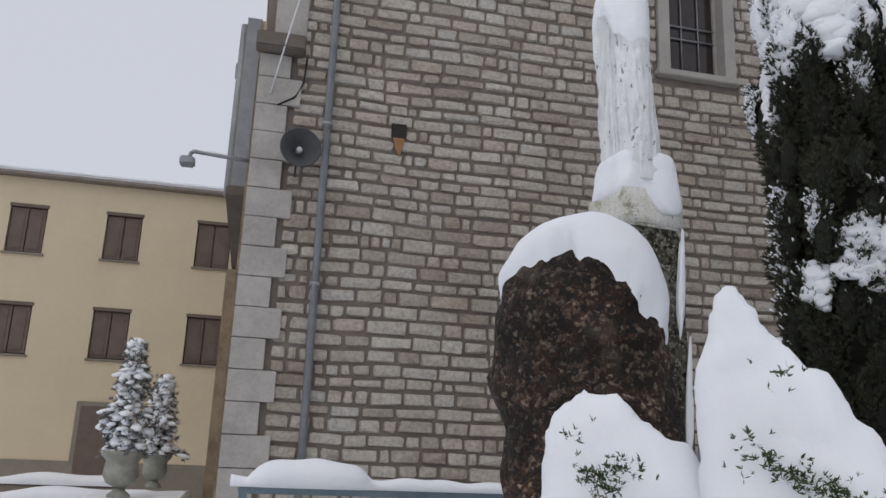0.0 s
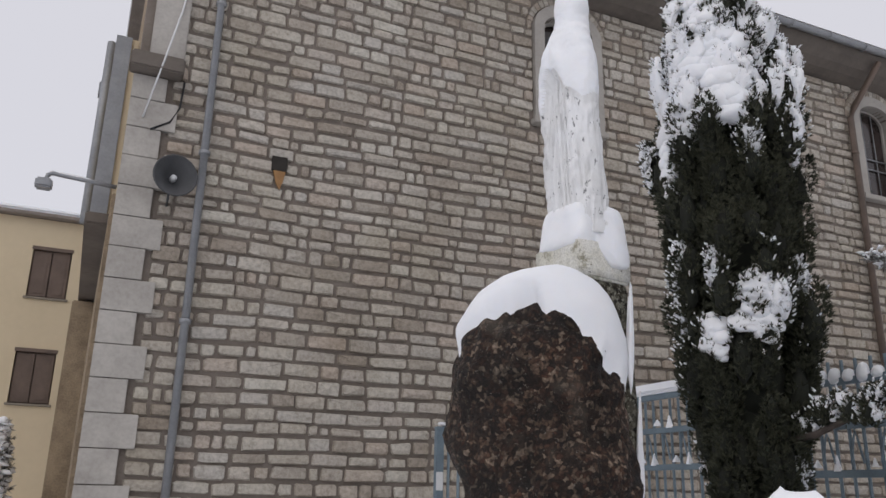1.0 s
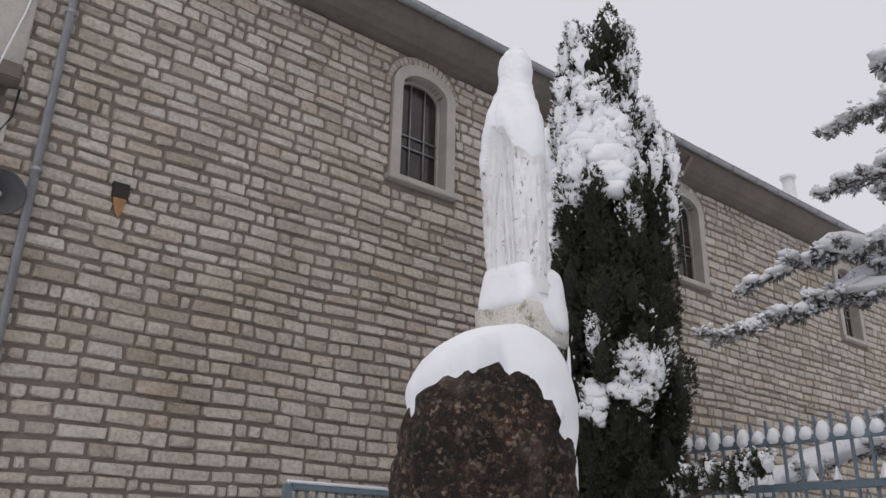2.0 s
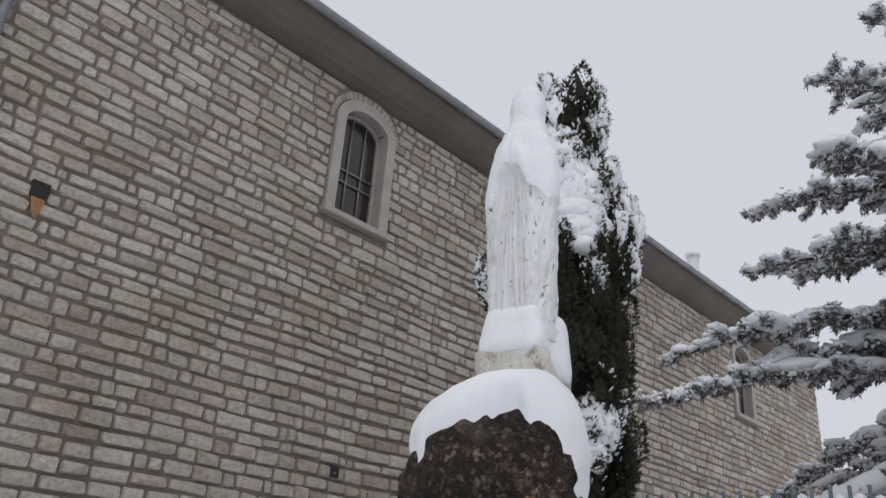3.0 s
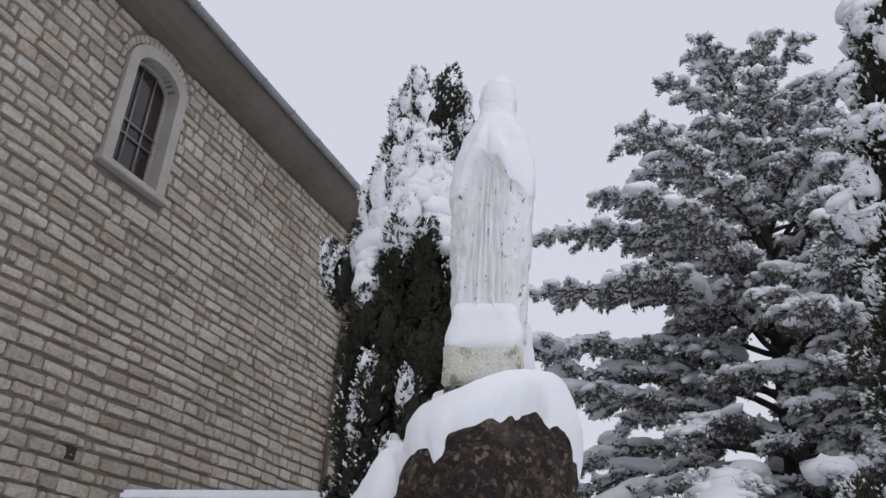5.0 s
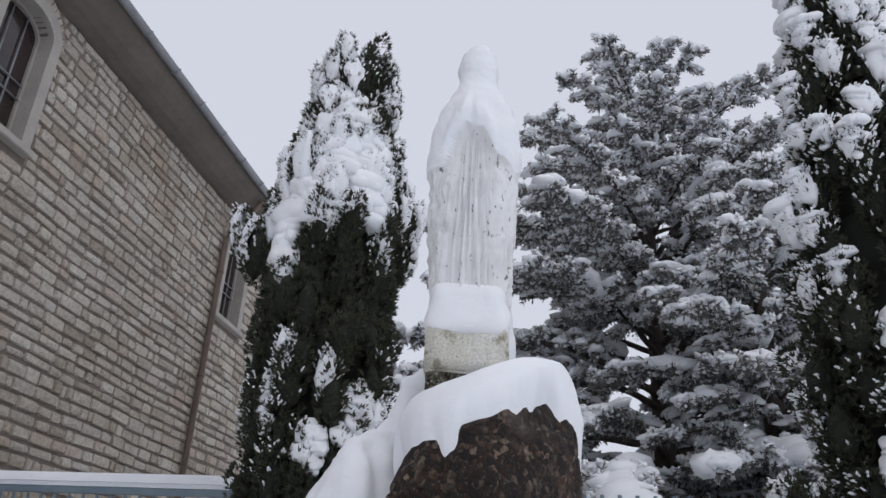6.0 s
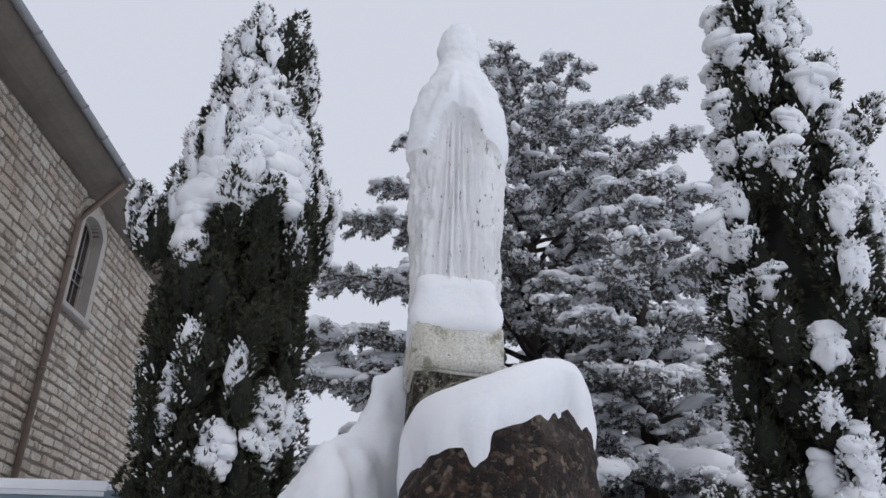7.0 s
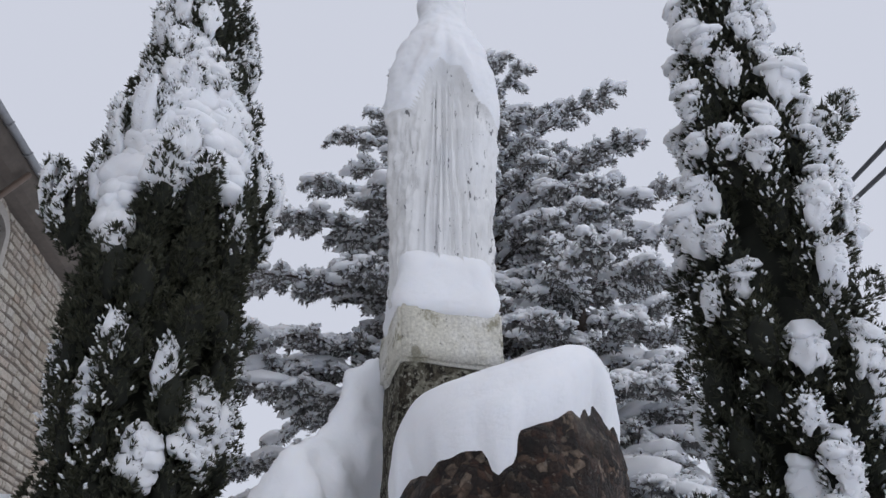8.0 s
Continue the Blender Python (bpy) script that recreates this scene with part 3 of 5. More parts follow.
# ---- terrace walls and urns by the house ----
def snowy_wall(name, x0, x1, y0, y1, top, label):
    w = thing(name, (x0 + x1) / 2, (y0 + y1) / 2, 0, label, "wall")
    hx, hy = (x1 - x0) / 2, (y1 - y0) / 2
    part("masonry", box(-hx, hx, -hy, hy, -0.3, top, 0.02), M_PLINTH, w)
    nx = 40
    prof = [(-hy - 0.04, 0.0), (-hy - 0.05, 0.06), (-hy * 0.6, 0.13), (0, 0.15), (hy * 0.6, 0.13), (hy + 0.05, 0.05), (hy + 0.04, 0.0)]
    verts, faces = [], []
    for i in range(nx + 1):
        x = -hx - 0.03 + (2 * hx + 0.06) * i / nx
        s = 1 + 0.35 * math.sin(1.7 * x + x0) + 0.2 * math.sin(4.1 * x)
        verts += [(x, y, top + 0.003 + z * s) for y, z in prof]
    n = len(prof)
    for i in range(nx):
        for j in range(n - 1):
            faces.append((i * n + j, (i + 1) * n + j, (i + 1) * n + j + 1, i * n + j + 1))
    faces += [tuple(range(n)), tuple(reversed(range(nx * n, nx * n + n)))]
    link("snow", mesh_of("snow", verts, faces, True), M_SNOW, w)
    return w


snowy_wall("terrace_wall", -9, -0.7, 14.0, 14.5, 0.62, "low grey terrace wall capped with snow")
snowy_wall("terrace_wall", -9, -2.2, 16.5, 17.3, 0.72, "low grey terrace wall with a thick bank of snow")


def build_urn(x, y, z, s, plant, seed):
    r = random.Random(seed)
    u = thing("garden_urn", x, y, z, "weathered stone urn holding a small snow-laden conifer", "urn", "urns on the terrace")
    turned("foot", [(0.0, 0), (0.15 * s, 0), (0.16 * s, 0.03), (0.09 * s, 0.08), (0.075 * s, 0.14 * s)], M_URN, u)
    turned("bowl", [(0.075 * s, 0.14 * s), (0.19 * s, 0.2 * s), (0.245 * s, 0.3 * s), (0.235 * s, 0.4 * s), (0.22 * s, 0.5 * s), (0.29 * s, 0.58 * s), (0.31 * s, 0.61 * s), (0.3 * s, 0.64 * s), (0.26 * s, 0.63 * s), (0.2 * s, 0.6 * s)], M_URN, u, "mossy turned bowl")
    top = 0.62 * s
    plant_ob = tube("stem", [(0, 0, top - 0.05), (0.01, 0, top + plant * 0.95)], [0.025, 0.006], M_BARK, u)
    org, ax, snow = [], [], []
    for k in range(150):
        t = k / 150
        zz = top + 0.02 + plant * t
        rad = (0.42 * s * (1 - t) ** 1.15 + 0.07) * (0.8 + 0.28 * math.sin(17 * t + seed))
        a = k * 2.4 + r.uniform(-0.3, 0.3)
        rr = rad * r.uniform(0.35, 1.0)
        p = (rr * math.cos(a), rr * math.sin(a), zz - 0.12 * rr)
        for q in range(5):
            org.append((p[0] + r.gauss(0, 0.04), p[1] + r.gauss(0, 0.04), p[2] + r.gauss(0, 0.03)))
            ax.append((math.cos(a), math.sin(a), 0.2))
        if r.random() < 0.95:
            snow.append(((p[0], p[1], p[2] + 0.035), (r.uniform(0.05, 0.12), r.uniform(0.045, 0.08), r.uniform(0.03, 0.06)), a, -0.2))
    v, f = blades(org, ax, 0.075, 0.009, 9, 0.55, seed)
    # Same lifted grey as the cedars, haze included in the colour.
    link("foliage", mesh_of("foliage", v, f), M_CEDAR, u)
    snow.append(((0, 0, top), (0.29 * s, 0.29 * s, 0.06), 0, 0))
    v, f = blob_cloud(snow, 2, 0.25, seed)
    tagged(link("snow", mesh_of("snow", v, f, True), M_SNOW, u), kind="stuff")
    return u


build_urn(-1.42, 10.8, 0.9, 0.86, 1.32, 3)
build_urn(-1.19, 12.4, 0.94, 0.7, 1.05, 8)
part_wall = snowy_wall("terrace_wall", -1.8, -0.72, 10.45, 12.75, 0.8, "low snow-covered terrace block carrying the urns")


# ---- iron fences ----
def build_fence(name, y0, y1, x, top, picket, label):
    """A fence along y; picket: pointed bars rise above the rail."""
    f = thing(name, x, (y0 + y1) / 2, 0, label, "fence", "iron fences round the garden")
    h = abs(y1 - y0) / 2
    rail = top - (0.12 if picket else 0.0)
    for z in (0.25, rail - 0.62, rail - 0.3, rail):
        part("rail", box(-0.02, 0.02, -h, h, z - 0.05, z, 0.004), M_TEAL, f)
    n = int(2 * h / 0.115)
    bar_me = mesh_of("bar", *[[tuple(p) for p in a] if i == 0 else a for i, a in enumerate(tube_data([(0, 0, 0.05), (0, 0, top - (0.0 if picket else 0.055))], 0.013, 6))])
    cap_bm = bmesh.new()
    bmesh.ops.create_cone(cap_bm, cap_ends=True, segments=8, radius1=0.045, radius2=0.008, depth=0.09)
    cap_me = bpy.data.meshes.new("snow_cap")
    cap_bm.to_mesh(cap_me)
    cap_bm.free()
    v, fc = tube_data([(0, -0.05, 0), (0, -0.02, 0.14), (0, 0.0, 0.22), (0, 0.02, 0.14), (0, 0.05, 0)], 0.009, 5)
    orn_me = mesh_of("ornament", [tuple(p) for p in v], fc)
    for i in range(n):
        y = -h + 0.06 + i * 0.115
        b = link("bar", bar_me, M_TEAL, f)
        b.location = (0.003 * (i % 3), y, 0)
        if i % 2 == 0:
            o = link("ornament", orn_me, M_TEAL, f)
            o.location = (-0.02, y + 0.057, rail - 0.58)
        c = link("snow_cap", cap_me, M_SNOW, f)
        c.location = (-0.012, y + 0.05 * (i % 2), rail - 0.27 - 0.32 * ((i // 2) % 2) + 0.015)
        c.scale = (0.8 + 0.3 * math.sin(i * 2.1), 0.8 + 0.3 * math.sin(i * 1.7), 0.9 + 0.3 * math.sin(i * 3.3))
    if picket:
        v, fc = blob_cloud([((0, 0, 0), (0.05, 0.05, 0.085), 0, 0)], 2, 0.14, 4)
        plug = mesh_of("snow_plug", v, fc, True)
        for i in range(n):
            y = -h + 0.06 + (i + 0.5) * 0.115
            s = link("snow_plug", plug, M_SNOW, f)
            s.location, s.scale = (0, y, rail - 0.005), (1, 1, 0.85 + 0.2 * math.sin(i * 2.7))
    else:
        bm = box(-0.055, 0.055, -h, h, top + 0.002, top + 0.1, 0.03)
        part("snow_ledge", bm, M_SNOW, f, smooth=False)
    for y in (-h, h):
        part("post", box(-0.045, 0.045, y - 0.045, y + 0.045, -0.1, top + 0.04, 0.008), M_TEAL, f)
    return f


build_fence("iron_fence", 5.05, 7.2, 4.5, 2.58, False, "blue-grey iron fence panel with a flat ledge of snow on top")
build_fence("iron_fence", -1.5, 4.9, 4.5, 2.62, True, "blue-grey iron picket fence with snow packed between the points")


def build_railing():
    r = thing("iron_railing", 0.96, 5.2, 0.035, "dark teal iron railing with scrollwork and a cushion of snow", "railing")
    part("top_rail", box(-0.95, 0.95, -0.03, 0.03, 1.27, 1.31, 0.006), M_TEAL, r)
    part("bottom_rail", box(-0.95, 0.95, -0.03, 0.03, 0.3, 0.34, 0.006), M_TEAL, r)
    for x in (-0.92, -0.12, 0.92):
        part("post", box(x - 0.025, x + 0.025, -0.025, 0.025, -0.1, 1.27, 0.004), M_TEAL, r)
    for k in range(5):
        cx = -0.8 + 0.17 * k
        pts = [(cx + 0.08 * (1 - j / 26) * math.cos(j * 0.5), 0, 1.15 + 0.08 * (1 - j / 26) * math.sin(j * 0.5)) for j in range(24)]
        tube("scroll", pts, 0.007, M_TEAL, r, sides=5)
    nx, prof = 60, [(-0.06, 0), (-0.075, 0.03), (-0.05, 0.075), (0, 0.09), (0.05, 0.075), (0.075, 0.03), (0.06, 0)]
    verts, faces, n = [], [], 7
    for i in range(nx + 1):
        x = -1.0 + 2.0 * i / nx
        hump = max(0.0, 1 - ((x + 0.52) / 0.36) ** 4) ** 0.5
        s = (0.75 + 0.08 * math.sin(9 * x) + 0.06 * math.sin(23 * x)) + 1.1 * hump
        verts += [(x, y * (1 + 0.9 * hump), 1.312 + z * s) for y, z in prof]
    for i in range(nx):
        faces += [(i * n + j, (i + 1) * n + j, (i + 1) * n + j + 1, i * n + j + 1) for j in range(n - 1)]
        faces.append((i * n + n - 1, (i + 1) * n + n - 1, (i + 1) * n, i * n))
    faces += [tuple(range(n)), tuple(reversed(range(nx * n, nx * n + n)))]
    link("snow", mesh_of("snow", verts, faces, True), M_SNOW, r)
    g = thing("iron_gate", 3.57, 7.1, 0, "blue-grey iron bar gate with a thin line of snow", "gate")
    part("top_rail", box(-0.8, 0.83, -0.03, 0.03, 2.22, 2.27, 0.006), M_TEAL, g)
    part("bottom_rail", box(-0.8, 0.83, -0.03, 0.03, 0.2, 0.25, 0.006), M_TEAL, g)
    for k in range(16):
        tube("bar", [(-0.74 + 0.1 * k, 0, 0.1), (-0.74 + 0.1 * k, 0, 2.23)], 0.014, M_TEAL, g, sides=6)
    part("post", box(-0.87, -0.8, -0.035, 0.035, -0.1, 2.26, 0.006), M_TEAL, g)
    part("latch_plate", box(-0.875, -0.81, -0.045, -0.036, 1.7, 1.86, 0.003), M_WHITE, g, "pale latch plate")
    part("snow", box(-0.85, 0.83, -0.035, 0.035, 2.272, 2.3, 0.012), M_SNOW, g)


build_railing()


# ---- the monument: boulder, pillar, plinth and statue ----
def rock_point(th, s, rough=1.0):
    """Surface of the boulder: th round it, s from 0 at the foot to 1 at the crown."""
    zs = 2.11
    if s < 0.6:
        z, k = zs * s / 0.6, 1.0
    else:
        a = (s - 0.6) / 0.4 * math.pi / 2
        z, k = zs + 0.155 * math.sin(a), max(0.0, math.cos(a)) ** 0.24
    waist = min(1.0, max(0.0, (2.0 - z) / 0.6))
    cx, cy = 1.232 + 0.05 * waist, 2.825
    rx, ry = (0.325 - 0.03 * waist) * k, 0.245 * k
    q = 1 / (abs(math.cos(th)) ** 2.3 + abs(math.sin(th)) ** 2.3) ** (1 / 2.3)
    x, y = rx * q * math.cos(th), ry * q * math.sin(th)
    t = radians(-17)
    px, py = x * math.cos(t) - y * math.sin(t), x * math.sin(t) + y * math.cos(t)
    if s > 0.45:
        z -= min(1.0, (s - 0.45) / 0.2) * (0.40 * py + (1.5 if px > -0.08 else 1.0) * (px + 0.08) ** 2 - 0.035)
    p = Vector((cx + px, cy + py, z))
    n = 0.03 * noise.noise(p * 3.1) + 0.022 * noise.noise(p * 8) + 0.012 * noise.noise(p * 21)
    n *= rough
    return p + n * Vector((px, py, 0.02 if s < 0.6 else 0.2)).normalized() * 1.4


def build_boulder():
    nt, ns = 130, 120
    verts = [rock_point(2 * math.pi * i / nt, j / ns * 0.999) for j in range(ns + 1) for i in range(nt)]
    faces = [(j * nt + i, j * nt + (i + 1) % nt, (j + 1) * nt + (i + 1) % nt, (j + 1) * nt + i) for j in range(ns) for i in range(nt)]
    b = thing("boulder", 1.215, 2.80, 0, "upright dark conglomerate boulder with a sagging cap of snow", "boulder")
    off = Vector((1.215, 2.80, 0))
    link("stone", mesh_of("stone", [tuple(v - off) for v in verts], faces, True), M_ROCK, b, "dark rock studded with rusty pebbles")
    lips = [(0, 2.03), (60, 2.05), (110, 2.10), (138, 2.19), (148, 2.235), (158, 2.25), (168, 2.24), (177, 2.19), (186, 2.15), (191, 2.165), (197, 2.22), (205, 2.262), (215, 2.27), (228, 2.285), (245, 2.30), (252, 2.345), (258, 2.335), (264, 2.30), (276, 2.295), (284, 2.26), (290, 2.225), (307, 2.13), (326, 2.07), (360, 2.03)]

    def lower(th):
        goal = interp(math.degrees(th) % 360, lips) + 0.009 * math.sin(17 * th) + 0.007 * math.sin(31 * th) + 0.014 * noise.noise(Vector((9 * math.cos(th), 9 * math.sin(th), 0.4)))
        lo, hi = 0.4, 0.99
        for _ in range(14):
            mid = (lo + hi) / 2
            lo, hi = (mid, hi) if rock_point(th, mid).z < goal else (lo, mid)
        return min(lo, 0.84)

    edge = [lower(2 * math.pi * i / nt) for i in range(nt)]
    soft = [sum(edge[(i + k) % nt] for k in range(-9, 10)) / 19 for i in range(nt)]
    verts, faces, m = [], [], 44
    crown = rock_point(0, 0.999, 0)
    for i in range(nt):
        th = 2 * math.pi * i / nt
        for j in range(m + 1):
            t = j / m
            fade = max(0.0, 1 - t / 0.35)
            s = soft[i] + (0.999 - soft[i]) * t + (edge[i] - soft[i]) * fade ** 1.5
            p = rock_point(th, s, fade)
            near = min(1.0, t / 0.28)
            bulge = math.sqrt(1 - (1 - near) ** 2)
            out = Vector((p.x - crown.x, p.y - crown.y, 0))
            out = out.normalized() * 0.022 * bulge * min(1.0, out.length / 0.15) if out.length > 1e-4 else Vector()
            up = Vector((0, 0, bulge * (0.045 + 0.065 * min(1.0, t / 0.6)) + 0.012 * noise.noise(p * 6) * bulge + 0.004 * noise.noise(p * 22) * bulge))
            verts.append(tuple(p + out + up - off - (Vector((0, 0, 0.012)) if j == 0 else Vector())))
    for i in range(nt):
        for j in range(m):
            i2 = (i + 1) % nt
            faces.append((i * (m + 1) + j, i2 * (m + 1) + j, i2 * (m + 1) + j + 1, i * (m + 1) + j + 1))
    link("snow_cap", mesh_of("snow_cap", verts, faces, True), M_SNOW, b, "thick rounded cap of snow")


def interp(z, table):
    for (z0, a), (z1, b) in zip(table, table[1:]):
        if z <= z1:
            t = max(0.0, (z - z0) / (z1 - z0))
            t = t * t * (3 - 2 * t)
            return a + (b - a) * t
    return table[-1][1]


build_boulder()


def rough_block(name, hx, hy, z0, z1, taper, amp, material, parent, label="", cuts=14):
    bm = box(-hx, hx, -hy, hy, z0, z1, 0.01)
    bmesh.ops.subdivide_edges(bm, edges=bm.edges[:], cuts=3, use_grid_fill=True)
    long = [e for e in bm.edges if abs(e.verts[0].co.z - e.verts[1].co.z) > 0.12]
    if long:
        bmesh.ops.subdivide_edges(bm, edges=long, cuts=6, use_grid_fill=True)
    for v in bm.verts:
        k = 1 - taper * (v.co.z - z0) / (z1 - z0)
        v.co.x *= k
        v.co.y *= k
        v.co += amp * noise.noise_vector(v.co * 9) + 0.5 * amp * noise.noise_vector(v.co * 23)
    return part(name, bm, material, parent, label, smooth=True)


ped = thing("pedestal", 1.525, 2.937, 0, "lichened stone pillar with a flaking white plinth block", "pedestal", turn=7)
rough_block("pillar", 0.19, 0.18, -0.1, 2.51, 0.29, 0.016, M_PILLAR, ped, "rough lichened pillar")
rough_block("plinth", 0.142, 0.142, 2.505, 2.668, 0.02, 0.009, M_PLINTHBLOCK, ped, "white-painted block with chipped edges")


def build_plinth_snow():
    bv, bf = ICO[4]
    v = np.sign(bv) * np.abs(bv) ** 0.6
    v = v / np.maximum(1e-6, np.sum(np.abs(v) ** 6, 1) ** (1 / 6))[:, None]
    t = (v[:, 2] + 1) / 2
    w = 0.15 - 0.028 * t
    out = np.stack([v[:, 0] * w, v[:, 1] * w, 2.63 + 0.215 * t], 1)
    out += 0.010 * wobble(out, 24, 3)[:, None] * np.array([1, 1, 0.7]) + 0.005 * wobble(out, 70, 9)[:, None]
    # the side turned to the yard sags over the block
    sag = np.clip(-v[:, 1] * 1.6 - 0.6, 0, 1) * np.clip(v[:, 0] * 1.5 + 0.6, 0, 1)
    out[:, 2] -= sag * (1 - t) * 0.11
    out[:, 1] -= sag * 0.022
    link("snow_pad", mesh_of("snow_pad", out, bf, True), M_SNOW, ped, "squared cushion of snow")
    vv, ff = blob_cloud([((0.11, -0.14, 2.2), (0.016, 0.014, 0.26), 0, -0.06), ((0.13, -0.145, 1.75), (0.018, 0.014, 0.28), 0, -0.05)], 3, 0.3, 4)
    link("snow_streak", mesh_of("snow_streak", vv, ff, True), M_SNOW, ped, "snow stuck to the pillar")


build_plinth_snow()


def build_statue():
    wide = [(2.7, 0.150), (2.9, 0.155), (3.15, 0.172), (3.36, 0.178), (3.48, 0.172), (3.58, 0.148), (3.66, 0.112), (3.71, 0.084), (3.76, 0.077), (3.81, 0.082), (3.87, 0.072), (3.92, 0.045), (3.95, 0.004)]
    deep = [(2.7, 0.118), (2.9, 0.114), (3.15, 0.096), (3.36, 0.090), (3.48, 0.092), (3.58, 0.088), (3.66, 0.082), (3.71, 0.076), (3.76, 0.074), (3.81, 0.076), (3.87, 0.07), (3.91, 0.048), (3.95, 0.004)]
    nt, nz = 160, 190
    verts, faces, white = [], [], []

    def snowline(th):
        """The lower edge of the snow: an arch over the folded robe, lower round the back."""
        off = abs((th % (2 * math.pi)) - math.pi)
        line = 3.485 - 0.15 * min(1.0, off / 0.85) ** 2 if off < 0.85 else 3.335 - 0.03 * min(1.0, (off - 0.85) / 0.5)
        return line + 0.008 * math.sin(11 * th) + 0.012 * math.sin(5 * th + 1)

    for j in range(nz + 1):
        z = 2.70 + 1.25 * j / nz
        for i in range(nt):
            th = 2 * math.pi * i / nt
            a, b = interp(z, deep), interp(z, wide)
            q = 2.15
            r = 1 / ((abs(math.cos(th)) / a) ** q + (abs(math.sin(th)) / b) ** q) ** (1 / q)
            front = max(0.0, math.cos(th - math.pi))
            off = th - math.pi
            line = snowline(th)
            if z < line:
                depth = min(1.0, (line - z) / 0.03)
                lap = min(1.0, max(0.0, (0.78 + 0.06 * math.sin(9 * z) - abs(off)) / 0.10))
                r -= 0.006 * depth + 0.024 * lap * depth * (0.45 + 0.55 * max(0.0, 1 - (line - z) / 0.5))
                fold = 0.010 * noise.noise(Vector((9 * math.cos(th), 9 * math.sin(th), 1.6 * z))) + 0.007 * noise.noise(Vector((26 * math.cos(th), 26 * math.sin(th), 3.0 * z)))
                fold += 0.004 * math.sin(34 * off + 5 * noise.noise(Vector((3 * off, 0, 2.5 * z)))) * lap
                r += fold * (0.5 + front) * min(1.0, (line - z) / 0.1)
                if 0.78 < abs(off) < 1.5:
                    r += 0.010 * noise.noise(Vector((14 * off, 3.3, 11 * z))) + 0.007 * noise.noise(Vector((38 * off, 1.3, 30 * z)))
            else:
                g = (z - line)
                r += 0.030 * front * math.exp(-((g - 0.06) / 0.08) ** 2)
                r -= 0.022 * math.exp(-(off / 0.13) ** 2) * math.exp(-((g - 0.05) / 0.07) ** 2)
            p = Vector((r * math.cos(th), r * math.sin(th), z))
            r2 = 0.006 * noise.noise(p * 14) + 0.003 * noise.noise(p * 45)
            k = 1 + r2 / max(0.03, r)
            verts.append((p.x * k - 0.03 * min(1.0, max(0.0, (z - 2.85) / 0.4)) + 0.025 * min(1.0, max(0.0, (z - 3.62) / 0.1)), p.y * k, z))
    for j in range(nz):
        z = 2.70 + 1.25 * (j + 0.5) / nz
        for i in range(nt):
            faces.append((j * nt + i, j * nt + (i + 1) % nt, (j + 1) * nt + (i + 1) % nt, (j + 1) * nt + i))
            white.append(1 if z > snowline(2 * math.pi * i / nt) + 0.004 else 0)
    faces += [tuple(reversed(range(nt))), tuple(range(nz * nt, nz * nt + nt))]
    white += [0, 1]
    me = mesh_of("statue", verts, faces, True)
    me.materials.append(M_STATUE)
    me.materials.append(M_SNOW)
    me.polygons.foreach_set("material_index", np.array(white, dtype=np.int32))
    s = new("statue", me)
    s.location = (1.51, 2.935, 0)
    tagged(s, "white-painted robed statue on the plinth, head and shoulders buried in snow", "statue")


build_statue()


# ---- snow-laden shrubs ----
def build_shrub(name, lumps, sprigs, seed, label, voxel=0.012, rough=0.03):
    """Snow heaped over a shrub: lumps are (x, y, top, radius, height), melted into one soft mass."""
    ox, oy = lumps[0][0], lumps[0][1]
    s = thing(name, ox, oy, 0, label, "shrub", "snowed-in garden shrubs")
    rng = np.random.RandomState(seed)
    bv, bf = ICO[3]
    vs, fs, base = [], [], 0
    for x, y, top, rad, high in lumps:
        v = np.sign(bv) * np.abs(bv) ** np.array([0.95, 0.95, 0.75]) * np.array([rad, rad, high / 2])
        v += bv * (0.10 * rad * wobble(bv, 2.5, rng.randint(1 << 30)))[:, None]
        v += np.array([x - ox, y - oy, top - high / 2])
        v[:, 2] = np.maximum(v[:, 2], -0.08)
        vs.append(v)
        fs.append(bf + base)
        base += len(bv)
    cover = link("snow_cover", mesh_of("snow_cover", np.concatenate(vs), np.concatenate(fs), True), M_SNOW, s, "heavy soft cover of snow")
    melt = cover.modifiers.new("melt", "REMESH")
    melt.mode, melt.voxel_size, melt.use_smooth_shade = "VOXEL", voxel, True
    soft = cover.modifiers.new("soften", "SMOOTH")
    soft.factor, soft.iterations = 0.5, 10
    for size, depth in ((0.11, rough), (0.028, rough * 0.3)):
        tex = bpy.data.textures.new("drift", "CLOUDS")
        tex.noise_scale = size
        bumpy = cover.modifiers.new("drift", "DISPLACE")
        bumpy.texture, bumpy.strength, bumpy.mid_level = tex, depth, 0.5
    org, ax = [], []
    for x, y, z, n in sprigs:
        for k in range(n * 4):
            org.append((x - ox + rng.normal(0, 0.013), y - oy + rng.normal(0, 0.008), z + rng.normal(0, 0.008)))
            ax.append((-0.3 + rng.normal(0, 0.4), -0.7 + rng.normal(0, 0.3), 0.35))
    if org:
        v, f = blades(org, ax, 0.0105, 0.0011, 6, 0.4, seed)
        link("foliage", mesh_of("foliage", v, f), M_SHRUB, s, "green sprigs poking out of the snow")
    return s


